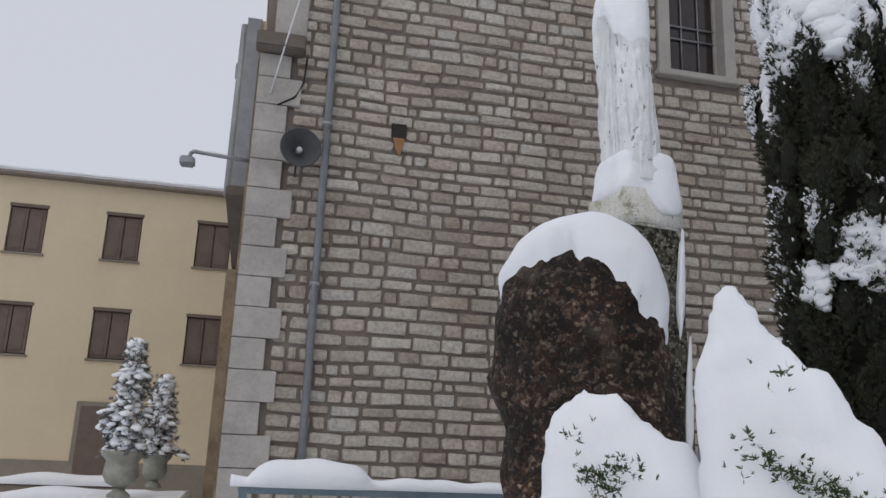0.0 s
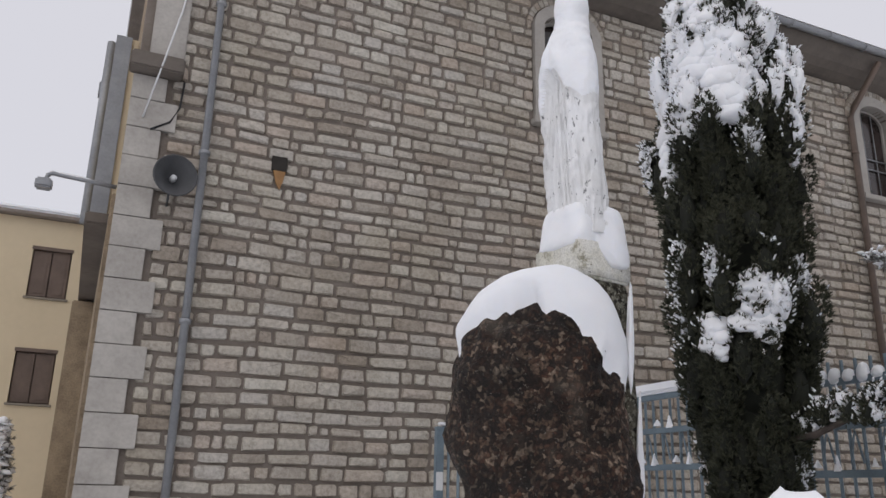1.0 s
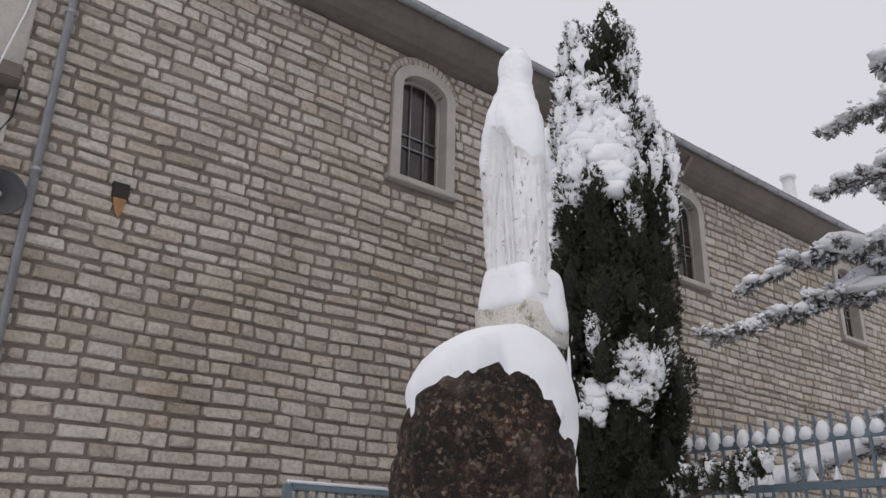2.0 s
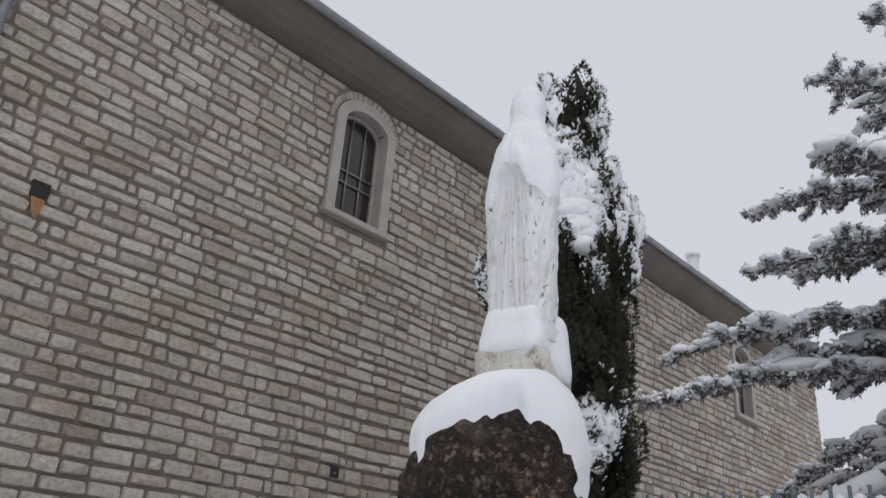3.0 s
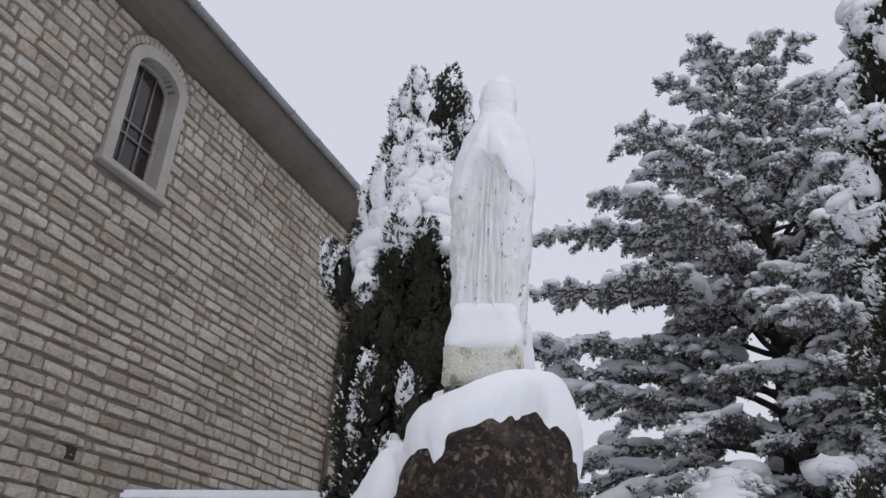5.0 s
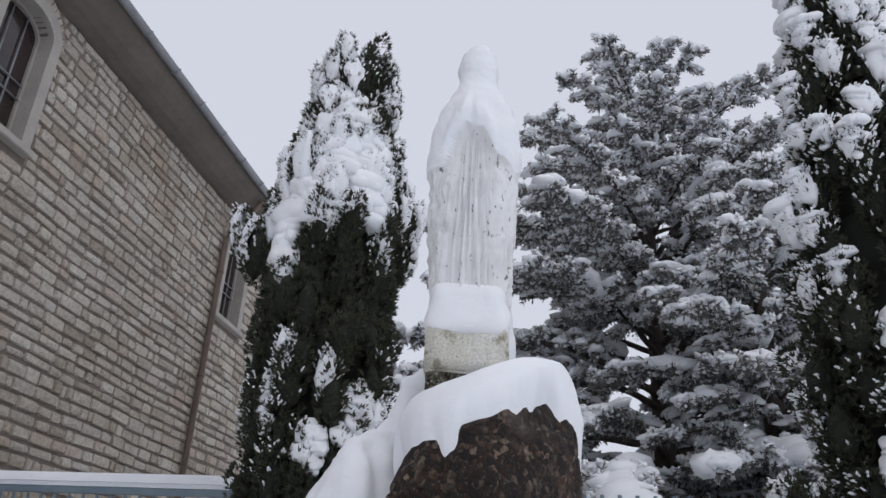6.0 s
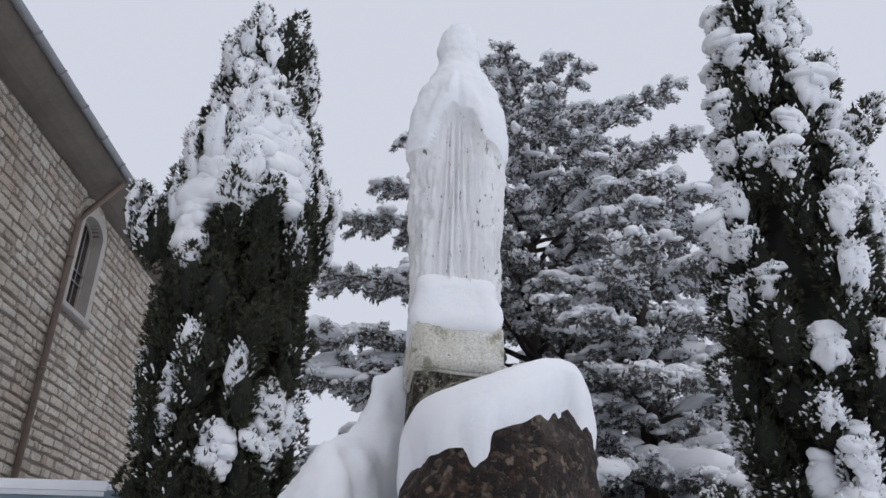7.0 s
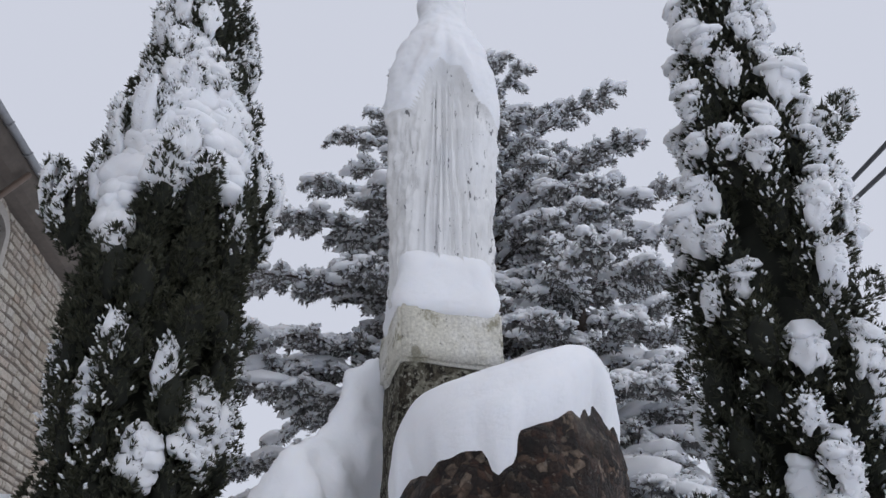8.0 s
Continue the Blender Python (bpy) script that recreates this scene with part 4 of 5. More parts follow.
build_shrub("shrub", [(0.435, 0.975, 1.675, 0.05, 1.2), (0.462, 0.96, 1.695, 0.06, 1.4), (0.49, 0.945, 1.69, 0.062, 1.4), (0.53, 0.925, 1.66, 0.065, 1.4), (0.57, 0.915, 1.63, 0.06, 1.5), (0.62, 0.93, 1.56, 0.08, 1.5)],
            [(0.44, 0.90, 1.575, 9), (0.475, 0.883, 1.585, 10), (0.455, 0.89, 1.565, 8), (0.425, 0.915, 1.625, 2)], 11, "low evergreen shrub smothered in snow beside the boulder")
build_shrub("shrub", [(0.592, 0.85, 1.81, 0.04, 1.2), (0.605, 0.845, 1.835, 0.046, 1.5), (0.625, 0.835, 1.805, 0.052, 1.5), (0.65, 0.82, 1.765, 0.062, 1.5), (0.685, 0.80, 1.715, 0.07, 1.5), (0.72, 0.78, 1.66, 0.08, 1.5), (0.77, 0.77, 1.59, 0.09, 1.5), (0.83, 0.78, 1.5, 0.11, 1.5)],
            [(0.602, 0.785, 1.60, 8), (0.625, 0.765, 1.585, 12), (0.655, 0.745, 1.575, 12), (0.59, 0.80, 1.625, 3), (0.625, 0.775, 1.70, 3), (0.69, 0.725, 1.565, 5)], 17, "tall evergreen shrub bowed under a peaked mass of snow")
build_shrub("shrub", [(1.66, 3.10, 2.63, 0.07, 1.3), (1.64, 3.16, 2.58, 0.085, 1.2), (1.63, 3.215, 2.47, 0.085, 1.3), (1.58, 3.25, 2.38, 0.13, 1.2), (1.52, 3.31, 2.32, 0.15, 1.6), (1.54, 3.40, 2.20, 0.16, 1.9), (1.56, 3.52, 2.05, 0.2, 2.0), (1.6, 3.7, 1.8, 0.28, 1.9)],
            [], 23, "shrub behind the pedestal buried under smooth snow", 0.02, 0.05)


# ---- trees ----
CAP_N = 11
CAP_FACES = np.array([t for i in range(CAP_N - 1) for j in range(CAP_N - 1) for t in ((i * CAP_N + j, i * CAP_N + j + 1, (i + 1) * CAP_N + j + 1), (i * CAP_N + j, (i + 1) * CAP_N + j + 1, (i + 1) * CAP_N + j))])


def finger_cap(o, d, a, ln, rad, low, thick, rng):
    """Snow clinging to the outer side and tip of one upright finger of foliage, its rim tucked into the leaves."""
    out = np.array([math.cos(a), math.sin(a), 0.0])
    out -= d * (out @ d)
    out /= np.linalg.norm(out)
    side = np.cross(d, out)
    u, v = np.meshgrid(np.linspace(-1, 1, CAP_N), np.linspace(0, 1, CAP_N))
    p1, p2, p3 = rng.uniform(0, 6.28, 3)
    t = low + (1.03 - low) * v + 0.07 * np.sin(4.2 * u + p1) * (1 - v)
    w = u * (0.62 + 0.3 * np.sin(5 * v + p2) + 1.5 * v ** 2)
    body = rad * np.sqrt(np.clip(1 - (1.9 * t - 0.9) ** 2, 0.02, 1))
    rim = np.clip((1 - np.abs(u)) / 0.45, 0, 1) * np.clip(v / 0.3, 0, 1)
    rim = np.where(v > 0.8, np.maximum(rim, 0.75), rim)
    deep = thick * np.sqrt(rim) * (0.8 + 0.5 * v) * (1 + 0.3 * np.sin(5 * u + 7 * v + p3) + 0.3 * np.sin(11 * u - 6 * v + p1)) - 0.03 * (1 - np.clip(rim * 3, 0, 1)) * np.clip(rad / 0.08, 0.5, 1.2)
    r = body * 1.0 + deep + 0.008
    pos = o + (ln * t)[..., None] * d + (r * np.cos(w))[..., None] * out + (r * np.sin(w))[..., None] * side
    pos = pos + (thick * 0.7 * np.clip(v - 0.55, 0, 1))[..., None] * np.array([0, 0, 1.6])
    pos = pos + rng.normal(0, 0.0035, pos.shape)
    return pos.reshape(-1, 3)


def build_cypress(x, y, top, profile, tips, snow_rule, drapes, seed, label, fingers=300, fat=1.0, limbs=(), clad=True):
    """A columnar cypress of many upright tufted fingers; profile: (z, radius)."""
    rng = np.random.RandomState(seed)
    tr = thing("cypress", x, y, 0, label, "tree", "cypresses by the monument")
    tube("trunk", [(0, 0, -0.1), (0.02, 0, 1.0), (0, 0.02, 2.5), (0, 0, top - 0.5)], [0.11, 0.10, 0.07, 0.02], M_BARK, tr)
    fing = []
    zs = [p[0] for p in profile]
    area = np.array([interp(z, profile) for z in np.linspace(zs[0], zs[-1], 200)])
    cum = np.cumsum(area + 0.08)
    cum /= cum[-1]
    for k in range(fingers):
        z = np.interp((k + rng.uniform()) / fingers, cum, np.linspace(zs[0], zs[-1], 200))
        a = k * 2.39996 + rng.normal(0, 0.25)
        r = interp(z, profile) * rng.uniform(0.72, 1.06)
        fing.append((r * math.cos(a), r * math.sin(a), z, a, rng.uniform(0.26, 0.48), rng.uniform(0.06, 0.10) * fat))
    for tx, ty, tz, ln, rad in tips:
        fing.append((tx, ty, tz - ln, math.atan2(ty, tx), ln, rad))
    for p, q in limbs:
        p, q = Vector(p), Vector(q)
        tube("limb", [tuple(p), tuple((p + q) / 2 - Vector((0, 0, 0.05))), tuple(q)], [0.03, 0.022, 0.01], M_BARK, tr)
        for k in range(12):
            c = p.lerp(q, 0.35 + 0.65 * k / 11) + Vector(rng.normal(0, 0.035, 3))
            fing.append((c.x, c.y, c.z, math.atan2(q.y - p.y, q.x - p.x), 0.15, 0.05))
    org, ax, cores, caps, frost, frost_ax, pillows = [], [], [], [], [], [], []
    for nth, (fx, fy, fz, a, ln, rad) in enumerate(fing):
        tilt = rng.uniform(0.1, 0.4) if clad else rng.uniform(0.35, 0.8)
        d = np.array([math.cos(a) * tilt, math.sin(a) * tilt, 1.0])
        d /= np.linalg.norm(d)
        o = np.array([fx, fy, fz - ln * 0.35])
        cores.append((o + d * ln * 0.4, (rad * 0.72, rad * 0.72, ln * 0.52), a, 0.0))
        n = int(150 * ln / 0.4 * (1.0 if clad else 1.25))
        t = rng.uniform(0, 1, n)
        w = rng.uniform(0, 2 * math.pi, n)
        rr = rad * np.sqrt(np.clip(1 - (1.9 * t - 0.9) ** 2, 0.05, 1)) * rng.uniform(0.7, 1.05, n)
        side = np.cross(d, [0.3, 0.2, 1.0])
        side /= np.linalg.norm(side)
        side2 = np.cross(d, side)
        radial = np.cos(w)[:, None] * side + np.sin(w)[:, None] * side2
        places, leans = o + d * (t * ln)[:, None] + radial * rr[:, None], d * 0.9 + radial * 0.75
        org.append(places)
        ax.append(leans)
        amount = snow_rule(fx, fy, fz, a, rng) if nth < fingers else rng.uniform(0.4, 0.85)
        # frosting on the twigs that look out and up
        outward = radial @ np.array([math.cos(a), math.sin(a), 0.4])
        chance = np.clip(1.0 * amount, 0.0 if clad else 0.16, 0.85) * np.clip(0.9 * outward + 1.4 * (t - 0.35), 0.0, 1.0)
        lie = rng.uniform(size=n) < chance
        for layer in range(3):
            q = places[lie] + leans[lie] * rng.uniform(0.016, 0.046, (int(lie.sum()), 1)) + np.array([0, 0, 0.006])
            frost.append(q)
            frost_ax.append(leans[lie] * np.array([1, 1, 0.6]) + rng.normal(0, 0.4, q.shape))
        if amount > 0.3 and not clad:
            # a pillow over the tip, sliding down the outer side
            out = np.array([math.cos(a), math.sin(a), 0.0])
            k = rng.uniform(0.65, 1.2) * amount ** 0.5
            pillows.append((o + d * ln * 0.9 + np.array([0, 0, 0.02]), (rad * 1.05 * k, rad * 0.85 * k, rad * 0.55 * k), a, -0.35))
            pillows.append((o + d * ln * 0.74 + out * rad * 0.6, (rad * 0.42 * k, rad * 0.72 * k, ln * 0.2 * k), a + rng.normal(0, 0.2), math.atan2(tilt, 1.0) + 0.2))
            if k > 0.85:
                pillows.append((o + d * ln * 0.52 + out * rad * 0.85, (rad * 0.28 * k, rad * 0.42 * k, ln * 0.17 * k), a + rng.normal(0, 0.4), math.atan2(tilt, 1.0) + 0.1))
        if amount > (0.4 if clad else 0.3):
            low = rng.uniform(0.2, 0.5) if clad else rng.uniform(0.35, 0.6)
            thick = rng.uniform(0.004, 0.02) * min(1.0, amount)
            caps.append(finger_cap(o, d, a + rng.normal(0, 0.35), ln, rad, low, thick, rng))
    lumps = []
    for ang, z_top, z_low, wide in drapes:
        z = z_top
        while z > z_low:
            for q in range(3):
                a = radians(ang) + rng.normal(0, wide / 0.45 * 0.42)
                r = interp(z, profile) + 0.03 + rng.normal(0, 0.012)
                lumps.append(((r * math.cos(a), r * math.sin(a), z + rng.normal(0, 0.03)), (wide * rng.uniform(0.28, 0.45), wide * rng.uniform(0.45, 0.85), wide * rng.uniform(0.5, 0.95)), a, 0.25 + rng.normal(0, 0.15)))
            z -= wide * 0.36
    if lumps:
        v, f = blob_cloud(lumps, 3, 0.30, seed + 7)
        tagged(link("snow_drape", mesh_of("snow_drape", v, f, True), M_SNOW, tr, "thick drapes of snow"), kind="stuff")
    v, f = blades(np.concatenate(org), np.concatenate(ax), 0.043, 0.0042, 7, 0.45, seed)
    tagged(link("crown", mesh_of("crown", v, f), M_CYPRESS, tr, "dense dark green foliage"), kind="stuff")
    # Opaque dark lumps close the crown and stand for its inner shade.
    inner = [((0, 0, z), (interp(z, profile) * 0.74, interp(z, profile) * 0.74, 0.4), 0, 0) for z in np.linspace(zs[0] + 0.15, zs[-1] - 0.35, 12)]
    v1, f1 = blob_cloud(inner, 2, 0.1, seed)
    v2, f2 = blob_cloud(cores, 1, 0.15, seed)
    tagged(link("inner_filler", mesh_of("inner_filler", np.concatenate([v1, v2]), np.concatenate([f1, f2 + len(v1)])), M_CORE, tr, "near-black filler lumps standing for the shade inside the crown"), kind="stuff")
    v1 = np.concatenate([c for c in caps])
    f1 = np.concatenate([CAP_FACES + k * CAP_N * CAP_N for k in range(len(caps))])
    if pillows:
        v2, f2 = blob_cloud(pillows, 3, 0.34, seed + 1)
        v1, f1 = np.concatenate([v1, v2]), np.concatenate([f1, f2 + len(v1)])
    v2, f2 = flakes(np.concatenate(frost), np.concatenate(frost_ax), 0.028, 0.008, seed + 2)
    tagged(link("snow", mesh_of("snow", np.concatenate([v1, v2]), np.concatenate([f1, f2 + len(v1)]), True), M_SNOW, tr, "clumps of snow on the tips"), kind="stuff")
    return tr


def snow_a(x, y, z, a, rng):
    """Heavy on the upper part, a bare middle, patches below."""
    patch = math.sin(2.6 * a + 3.4 * z) + 0.7 * math.sin(5.3 * a - 6.1 * z)
    if z > 4.8:
        return rng.uniform(0.5, 1.0) if patch > -0.9 else rng.uniform(0.1, 0.5)
    if z > 4.2:
        return rng.uniform(0.65, 1.2) if patch > -0.75 else rng.uniform(0.0, 0.45)
    if z > 3.8:
        return rng.uniform(0.5, 1.05) if patch > 0.0 else rng.uniform(-0.2, 0.4)
    if z > 3.2:
        return rng.uniform(0.2, 0.7) if patch > 1.15 else -1.0
    if z > 2.35:
        return rng.uniform(0.35, 0.95) if patch > 0.05 else rng.uniform(-0.3, 0.25)
    return rng.uniform(0.2, 0.7) if patch > 0.6 else -0.5


def snow_b(x, y, z, a, rng):
    """Caps on most tips, thinner low down."""
    if z > 3.6:
        return rng.uniform(0.6, 1.2) if rng.uniform() < 0.85 else rng.uniform(0.0, 0.3)
    if z > 2.6:
        return rng.uniform(0.4, 1.05) if rng.uniform() < 0.62 else rng.uniform(0.0, 0.3)
    return rng.uniform(0.5, 1.1) if rng.uniform() < 0.7 else 0.3


PROFILE_A = [(0.6, 0.1), (1.4, 0.17), (2.0, 0.27), (2.6, 0.36), (3.3, 0.375), (4.0, 0.37), (4.5, 0.335), (4.9, 0.27), (5.3, 0.18), (5.6, 0.09)]
PROFILE_B = [(0.6, 0.2), (1.4, 0.28), (2.2, 0.29), (3.0, 0.31), (3.8, 0.29), (4.5, 0.23), (5.0, 0.15), (5.4, 0.07), (5.65, 0.03)]
DRAPES_A = [(190, 5.15, 4.65, 0.13), (180, 4.7, 4.1, 0.2), (168, 4.9, 4.5, 0.12), (143, 4.3, 3.75, 0.13), (228, 4.75, 4.15, 0.17), (255, 4.5, 4.2, 0.11), (215, 5.0, 4.6, 0.13), (152, 3.05, 2.75, 0.07), (200, 2.75, 2.55, 0.09), (240, 3.0, 2.65, 0.11)]
DRAPES_B = [(150, 2.55, 2.3, 0.1), (172, 2.4, 2.15, 0.1)]
cyp_a = build_cypress(3.67, 4.24, 5.7, PROFILE_A, [(-0.02, 0.11, 5.95, 0.45, 0.09), (-0.06, 0.16, 5.75, 0.4, 0.08), (0.07, -0.2, 5.86, 0.4, 0.06), (0.05, -0.17, 5.65, 0.4, 0.08), (-0.16, 0.52, 4.52, 0.5, 0.09), (-0.2, 0.43, 4.4, 0.5, 0.1), (0.12, -0.48, 4.62, 0.4, 0.06), (0.08, -0.42, 4.35, 0.4, 0.08)], snow_a, DRAPES_A, 41, "columnar cypress, dark in the middle, its top plastered with snow", 330, 1.0, [((0, 0, 2.0), (0.04, -0.95, 2.2))])
cyp_b = build_cypress(3.12, 0.97, 5.75, PROFILE_B, [(-0.04, -0.05, 5.8, 0.4, 0.08), (0.0, 0.06, 5.65, 0.35, 0.08), (-0.14, -0.2, 5.2, 0.35, 0.08), (-0.2, -0.3, 4.85, 0.35, 0.09)], snow_b, DRAPES_B, 77, "columnar cypress with a pillow of snow on every tip", 185, 1.25, [((0, 0, 2.1), (-0.1, 0.62, 2.38))], False)


def build_cedar(x, y, height, reach, low, count, seed, label, scale=1.0, spread=0.8):
    """A spreading cedar: tiers of near-level limbs with side twigs, needle tufts and loads of snow."""
    rng = np.random.RandomState(seed)
    tr = thing("cedar", x, y, 0, label, "tree", "snowy cedars behind the statue")
    tv, tf, base = [], [], 0

    def add_tube(pts, rad, sides):
        nonlocal base
        v, f = tube_data(pts, rad, sides)
        tv.extend(tuple(p) for p in v)
        tf.extend(tuple(i + base for i in q) for q in f)
        base += len(v)

    add_tube([(0, 0, -0.1), (0.05, 0, height * 0.35), (-0.03, 0.04, height * 0.7), (0, 0, height - 0.15)], [0.19, 0.15, 0.09, 0.015], 10)
    org, ax, snow = [], [], []

    def tufts(p, q, density):
        n = max(2, int(np.linalg.norm(q - p) * density))
        for s in rng.uniform(0, 1, n):
            org.append(p + (q - p) * s + rng.normal(0, 0.022, 3))
            d = (q - p) / (np.linalg.norm(q - p) + 1e-6)
            ax.append(d * 0.6 + np.array([0, 0, -0.12]) + rng.normal(0, 0.32, 3))

    for k in range(count):
        t = (k + rng.uniform()) / count
        h = low + (height - low - 0.1) * t ** 1.1
        frac = (h - low) / (height - low)
        ln = reach * ((1 - frac) ** spread * 0.9 + 0.08) * rng.uniform(0.62, 1.15)
        a = k * 2.39996 + rng.normal(0, 0.3)
        rise = 0.6 * frac + 0.14
        out = np.array([math.cos(a), math.sin(a), 0.0])
        pts = []
        m = max(5, int(ln / 0.22))
        bend = rng.normal(0, 0.12)
        side = np.array([-out[1], out[0], 0])
        for i in range(m + 1):
            s = i / m
            z = h + ln * (rise * s - (0.34 + 0.10 * (1 - frac)) * s * s) + 0.02 * rng.normal()
            pts.append(out * ln * s + side * ln * bend * s * s + np.array([0, 0, z]))
        add_tube([tuple(p) for p in pts], [0.045 * (1 - 0.85 * i / m) * (0.4 + ln / reach) for i in range(m + 1)], 5)
        for i in range(1, m + 1):
            s = i / m
            p = pts[i]
            if s > 0.25:
                tufts(pts[i - 1], p, 42 * scale)
            for sgn in (-1, 1):
                if rng.uniform() < 0.12 or s < 0.18:
                    continue
                tl = (0.22 + 0.5 * (1 - s) * min(1.0, ln / 2)) * rng.uniform(0.6, 1.2)
                d = side * sgn * rng.uniform(0.6, 1.0) + out * rng.uniform(0.5, 0.9) + np.array([0, 0, rng.uniform(-0.45, 0.12)])
                q = p + d / np.linalg.norm(d) * tl
                add_tube([tuple(p), tuple((p + q) / 2 + np.array([0, 0, 0.02])), tuple(q)], [0.012, 0.009, 0.004], 3)
                tufts(p + (q - p) * 0.15, q, 78 * scale)
                if rng.uniform() < 0.95 - 0.4 * frac:
                    c = p + (q - p) * rng.uniform(0.5, 0.85)
                    w = math.atan2(q[1] - p[1], q[0] - p[0])
                    pitch = math.atan2(q[2] - p[2], np.hypot(q[0] - p[0], q[1] - p[1]))
                    snow.append((c + np.array([0, 0, 0.045]), (tl * rng.uniform(0.27, 0.56), rng.uniform(0.06, 0.13), rng.uniform(0.035, 0.075)), w, pitch - 0.1))
            if s > 0.2 and rng.uniform() < 0.8 - 0.35 * frac:
                w = math.atan2(out[1], out[0])
                pitch = math.atan2(pts[i][2] - pts[i - 1][2], ln / m)
                fat = 1.15 + (1.5 * (1 - frac) if rng.uniform() < 0.3 else 0.0)
                snow.append((p + np.array([0, 0, 0.05]), (rng.uniform(0.12, 0.2) * fat, rng.uniform(0.06, 0.11) * fat, rng.uniform(0.04, 0.07) * fat), w, pitch))
    o, d = np.array(org), np.array(ax)
    lie = rng.uniform(size=len(o)) < 0.9
    frost = np.concatenate([o[lie] + rng.normal(0, 0.025, (int(lie.sum()), 3)) + np.array([0, 0, 0.035]) for k in range(3)])
    along = np.concatenate([d[lie] * np.array([1, 1, 0.5]) + rng.normal(0, 0.2, (int(lie.sum()), 3)) for k in range(3)])
    link("trunk", mesh_of("trunk", tv, tf, True), M_BARK, tr, "dark trunk and limbs")
    v, f = blades(o, d, 0.085, 0.010, 7, 0.55, seed)
    tagged(link("crown", mesh_of("crown", v, f), M_CEDAR, tr, "needle tufts, greyed to carry frost and haze"), kind="stuff")
    v1, f1 = blob_cloud(snow, 2, 0.30, seed + 1)
    v2, f2 = flakes(frost, along, 0.09, 0.026, seed + 2)
    tagged(link("snow", mesh_of("snow", np.concatenate([v1, v2]), np.concatenate([f1, f2 + len(v1)]), True), M_SNOW, tr, "snow lying along the limbs"), kind="stuff")
    return tr


build_cedar(9.5, 1.62, 9.2, 5.0, 1.5, 126, 101, "tall spreading cedar with snow along its level limbs", 1.0, 0.52)
build_cedar(7.55, 0.65, 7.0, 2.6, 1.2, 72, 202, "smaller cedar bowed under thick snow")

# ---- overhead cables ----
for p, q, r in (((6, -1.56, 5.95), (4.5, -1.10, 5.61), 0.022), ((6, -1.54, 5.75), (4.5, -1.04, 5.36), 0.022), ((6, -1.22, 3.79), (4.5, -0.57, 3.63), 0.007)):
    p, q = Vector(p), Vector(q)
    c = tube("overhead_cable", [tuple(p + (p - q) * 14), tuple(p + (p - q) * 4), tuple(p), tuple(q), tuple(q + (q - p) * 1.0)], r, M_CABLE, sides=6)
    tagged(c, "overhead cable crusted with snow passing behind the cypress", "cable", "overhead cables")


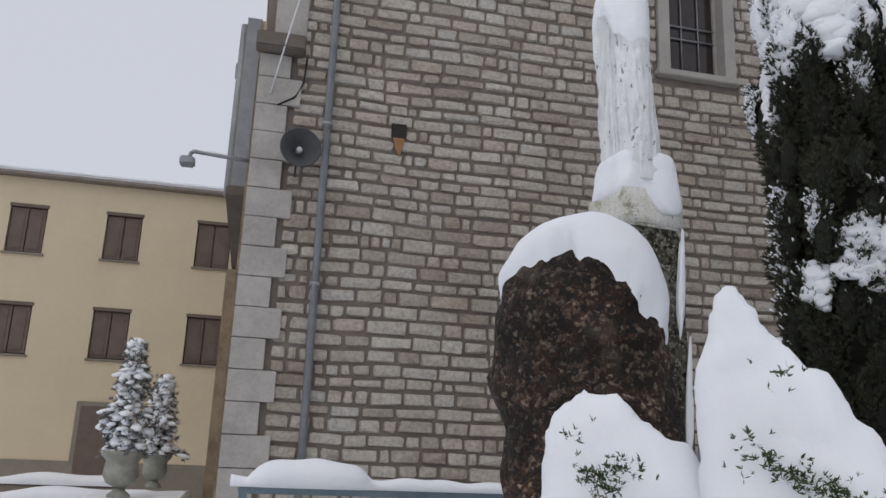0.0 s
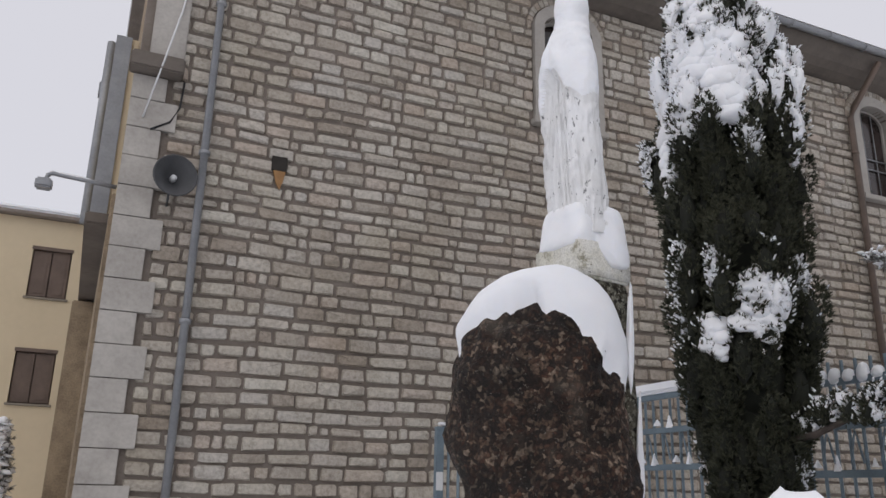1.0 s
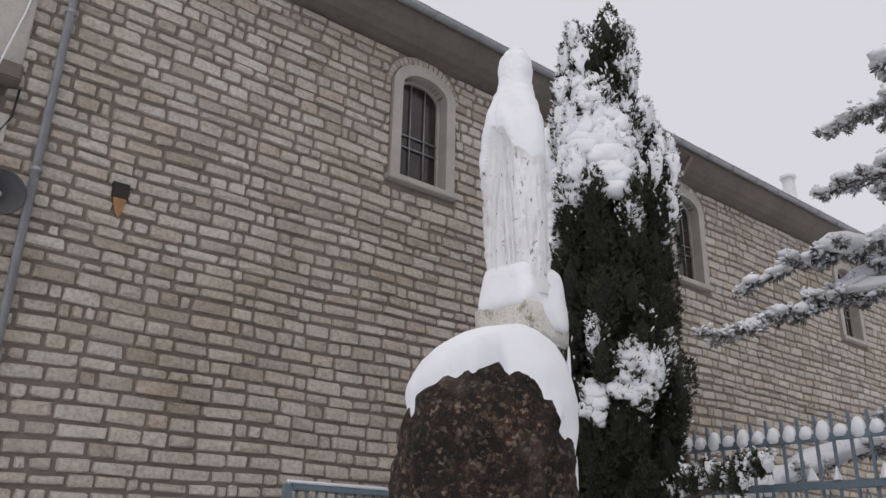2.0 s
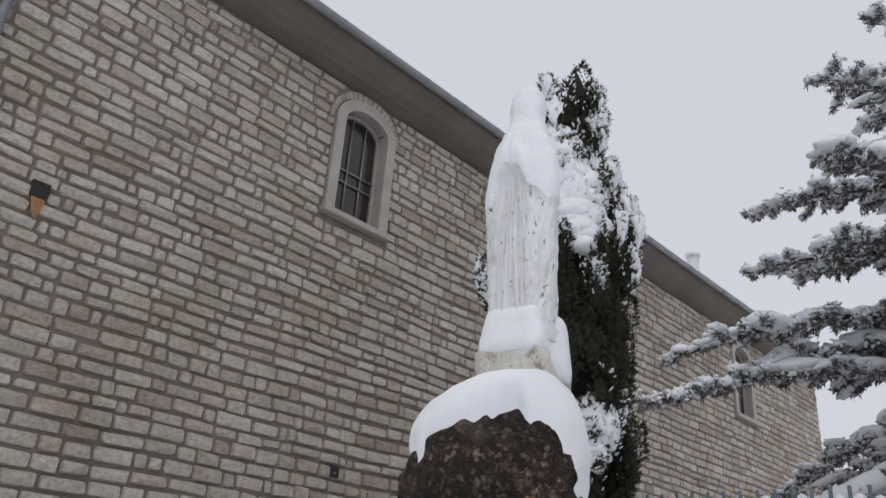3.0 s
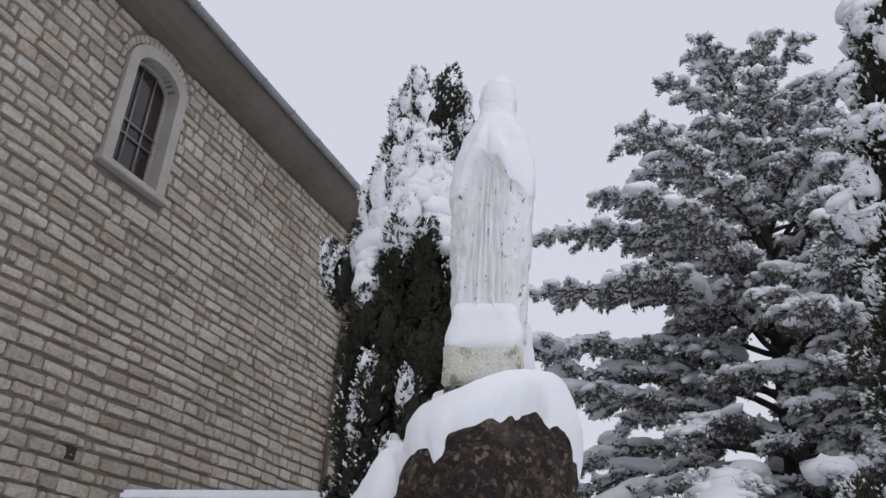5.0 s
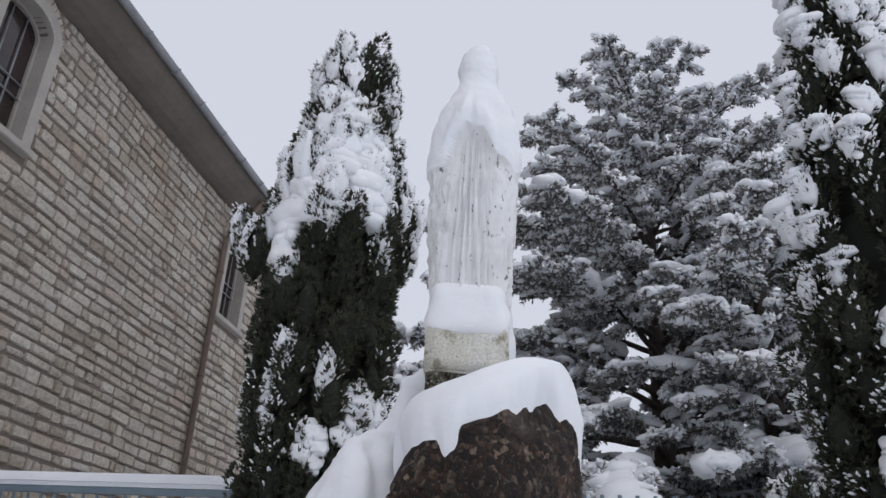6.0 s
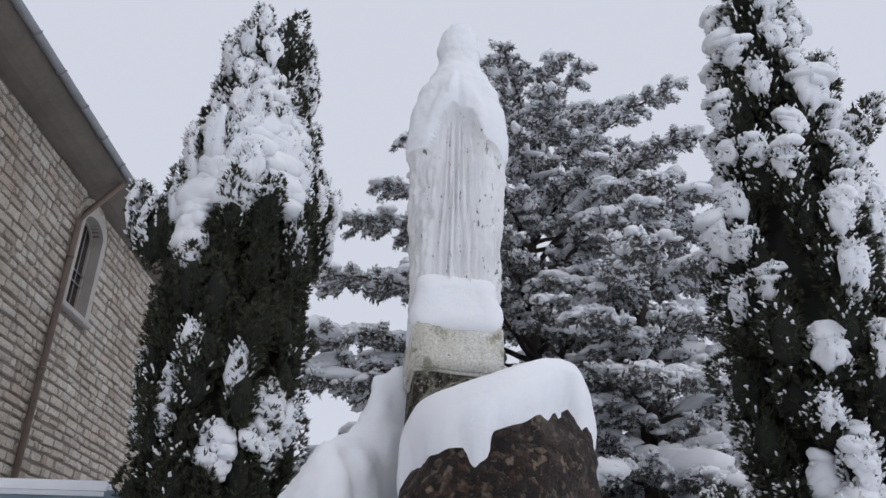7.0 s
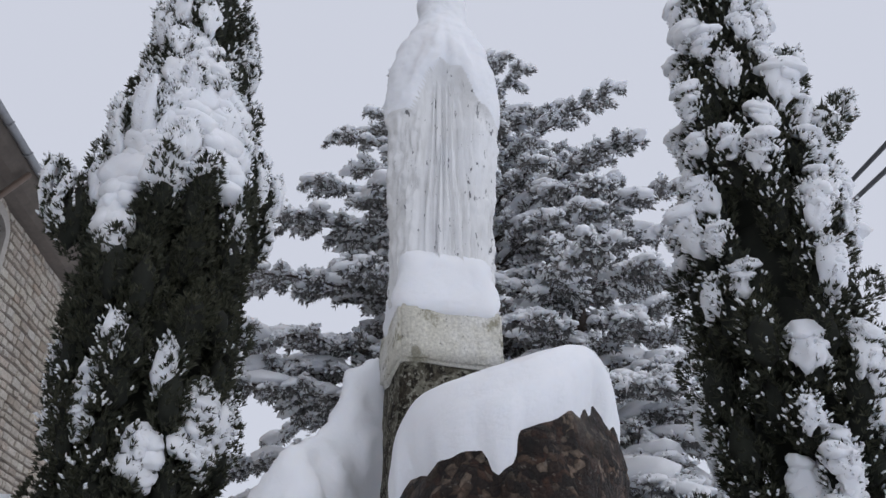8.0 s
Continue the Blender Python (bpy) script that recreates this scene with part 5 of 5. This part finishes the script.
# ---- stones of the church wall ----
def build_stones():
    rng = random.Random(12)

    def stone(x0, x1, z0, z1):
        g = rng.uniform(0.010, 0.019)
        y = 9.4 - rng.uniform(-0.008, 0.016)
        z0, z1 = z0 + rng.uniform(-0.008, 0.012), z1 + rng.uniform(-0.012, 0.008)
        mx, mz = (x0 + x1) / 2, (z0 + z1) / 2
        hx, hz = max(0.03, (x1 - x0) / 2 - g), max(0.02, (z1 - z0) / 2 - g)
        cut = [min(0.45 * hx, rng.uniform(0.008, 0.04)) for _ in range(4)]
        drop = [min(0.5 * hz, rng.uniform(0.006, 0.026)) for _ in range(4)]
        ring = [(-hx + cut[0], -hz), (hx - cut[1], -hz), (hx, -hz + drop[1]), (hx, hz - drop[2]), (hx - cut[2], hz), (-hx + cut[3], hz), (-hx, hz - drop[3]), (-hx, -hz + drop[0])]
        ring = [(px + rng.uniform(-0.009, 0.009), pz + rng.uniform(-0.008, 0.008)) for px, pz in ring]

        def wave(px):
            return 0.013 * math.sin(0.9 * px + 1.7 * z0) + 0.007 * math.sin(3.1 * px + z0)

        i = rng.uniform(0.007, 0.016)
        v = [(mx + px, WALL_Y + 0.004, mz + pz + wave(mx + px)) for px, pz in ring]
        v += [(mx + px * (1 - i / max(hx, 0.03)), y + rng.uniform(-0.006, 0.006), mz + pz * (1 - i / hz) + wave(mx + px)) for px, pz in ring]
        v.append((mx + rng.uniform(-0.2, 0.2) * hx, y - rng.uniform(0.0, 0.018), mz + wave(mx)))
        f = [(k, (k + 1) % 8, 8 + (k + 1) % 8, 8 + k) for k in range(8)] + [(8 + k, 8 + (k + 1) % 8, 16) for k in range(8)]
        return v, f

    singles, fv, ff = 0, [], []
    z = -0.1
    while z < 8.99:
        hgt = rng.choice([0.14, 0.155, 0.165, 0.17, 0.18, 0.19])
        z1 = min(9.05, z + hgt)
        x = 0.2
        while x < WALL_X1:
            ln = rng.choice([0.13, 0.18, 0.24, 0.28, 0.32, 0.36, 0.4, 0.44, 0.5])
            x1 = min(WALL_X1, x + ln)
            pieces = [(x, x1)]
            for c in WINDOWS:
                if z1 > SILL - 0.1 and z < SPRING + 0.62:
                    mz = max(z, SPRING)
                    half = 0.605 if mz <= SPRING + 0.02 else 0.685 * math.sqrt(max(0, 1 - ((mz - SPRING) / 0.62) ** 2))
                    if z < SILL:
                        half = 0.65
                    cut = []
                    for a, b in pieces:
                        if b <= c - half or a >= c + half:
                            cut.append((a, b))
                        else:
                            if a < c - half - 0.05:
                                cut.append((a, c - half))
                            if b > c + half + 0.05:
                                cut.append((c + half, b))
                    pieces = cut
            for a, b in pieces:
                v, f = stone(a, b, z, z1)
                if 0.6 < a < 4.4 and 1.7 < z < 6.4 and singles < 300:
                    link("stone", mesh_of("stone", v, f), M_STONE, wall_south)
                    singles += 1
                else:
                    n = len(fv)
                    fv.extend(v)
                    ff.extend(tuple(i + n for i in q) for q in f)
            x = x1
        z = z1
    for c in WINDOWS:
        for k in range(19):
            a0, a1 = math.pi * (0.03 + 0.94 * k / 19), math.pi * (0.03 + 0.94 * (k + 0.86) / 19)
            n = len(fv)
            for y, g in ((WALL_Y + 0.004, 0.0), (9.39, 0.01)):
                for hh, rr, aa in ((0.61 + g, 0.465 + g, a0), (0.705 - g, 0.625 - g, a0), (0.705 - g, 0.625 - g, a1), (0.61 + g, 0.465 + g, a1)):
                    fv.append((c + hh * math.cos(aa), y, min(9.04, SPRING + rr * math.sin(aa))))
            ff += [(n, n + 1, n + 5, n + 4), (n + 1, n + 2, n + 6, n + 5), (n + 2, n + 3, n + 7, n + 6), (n + 3, n, n + 4, n + 7), (n + 4, n + 5, n + 6, n + 7)]
    rest = link("stone_field", mesh_of("stone_field", fv, ff), M_STONES, wall_south)
    tagged(rest, kind="stuff")
    z, k = -0.1, 0
    while z < 6.28:
        x1 = 0.29 if k % 2 == 0 else 0.14
        top = min(6.29, z + 0.358)
        part("quoin", box(-0.24, x1, 9.365 - 0.004 * (k % 3), WALL_Y + 0.004, z + 0.004, top - 0.004, 0.006), M_QUOIN, wall_south)
        z, k = top, k + 1


build_stones()
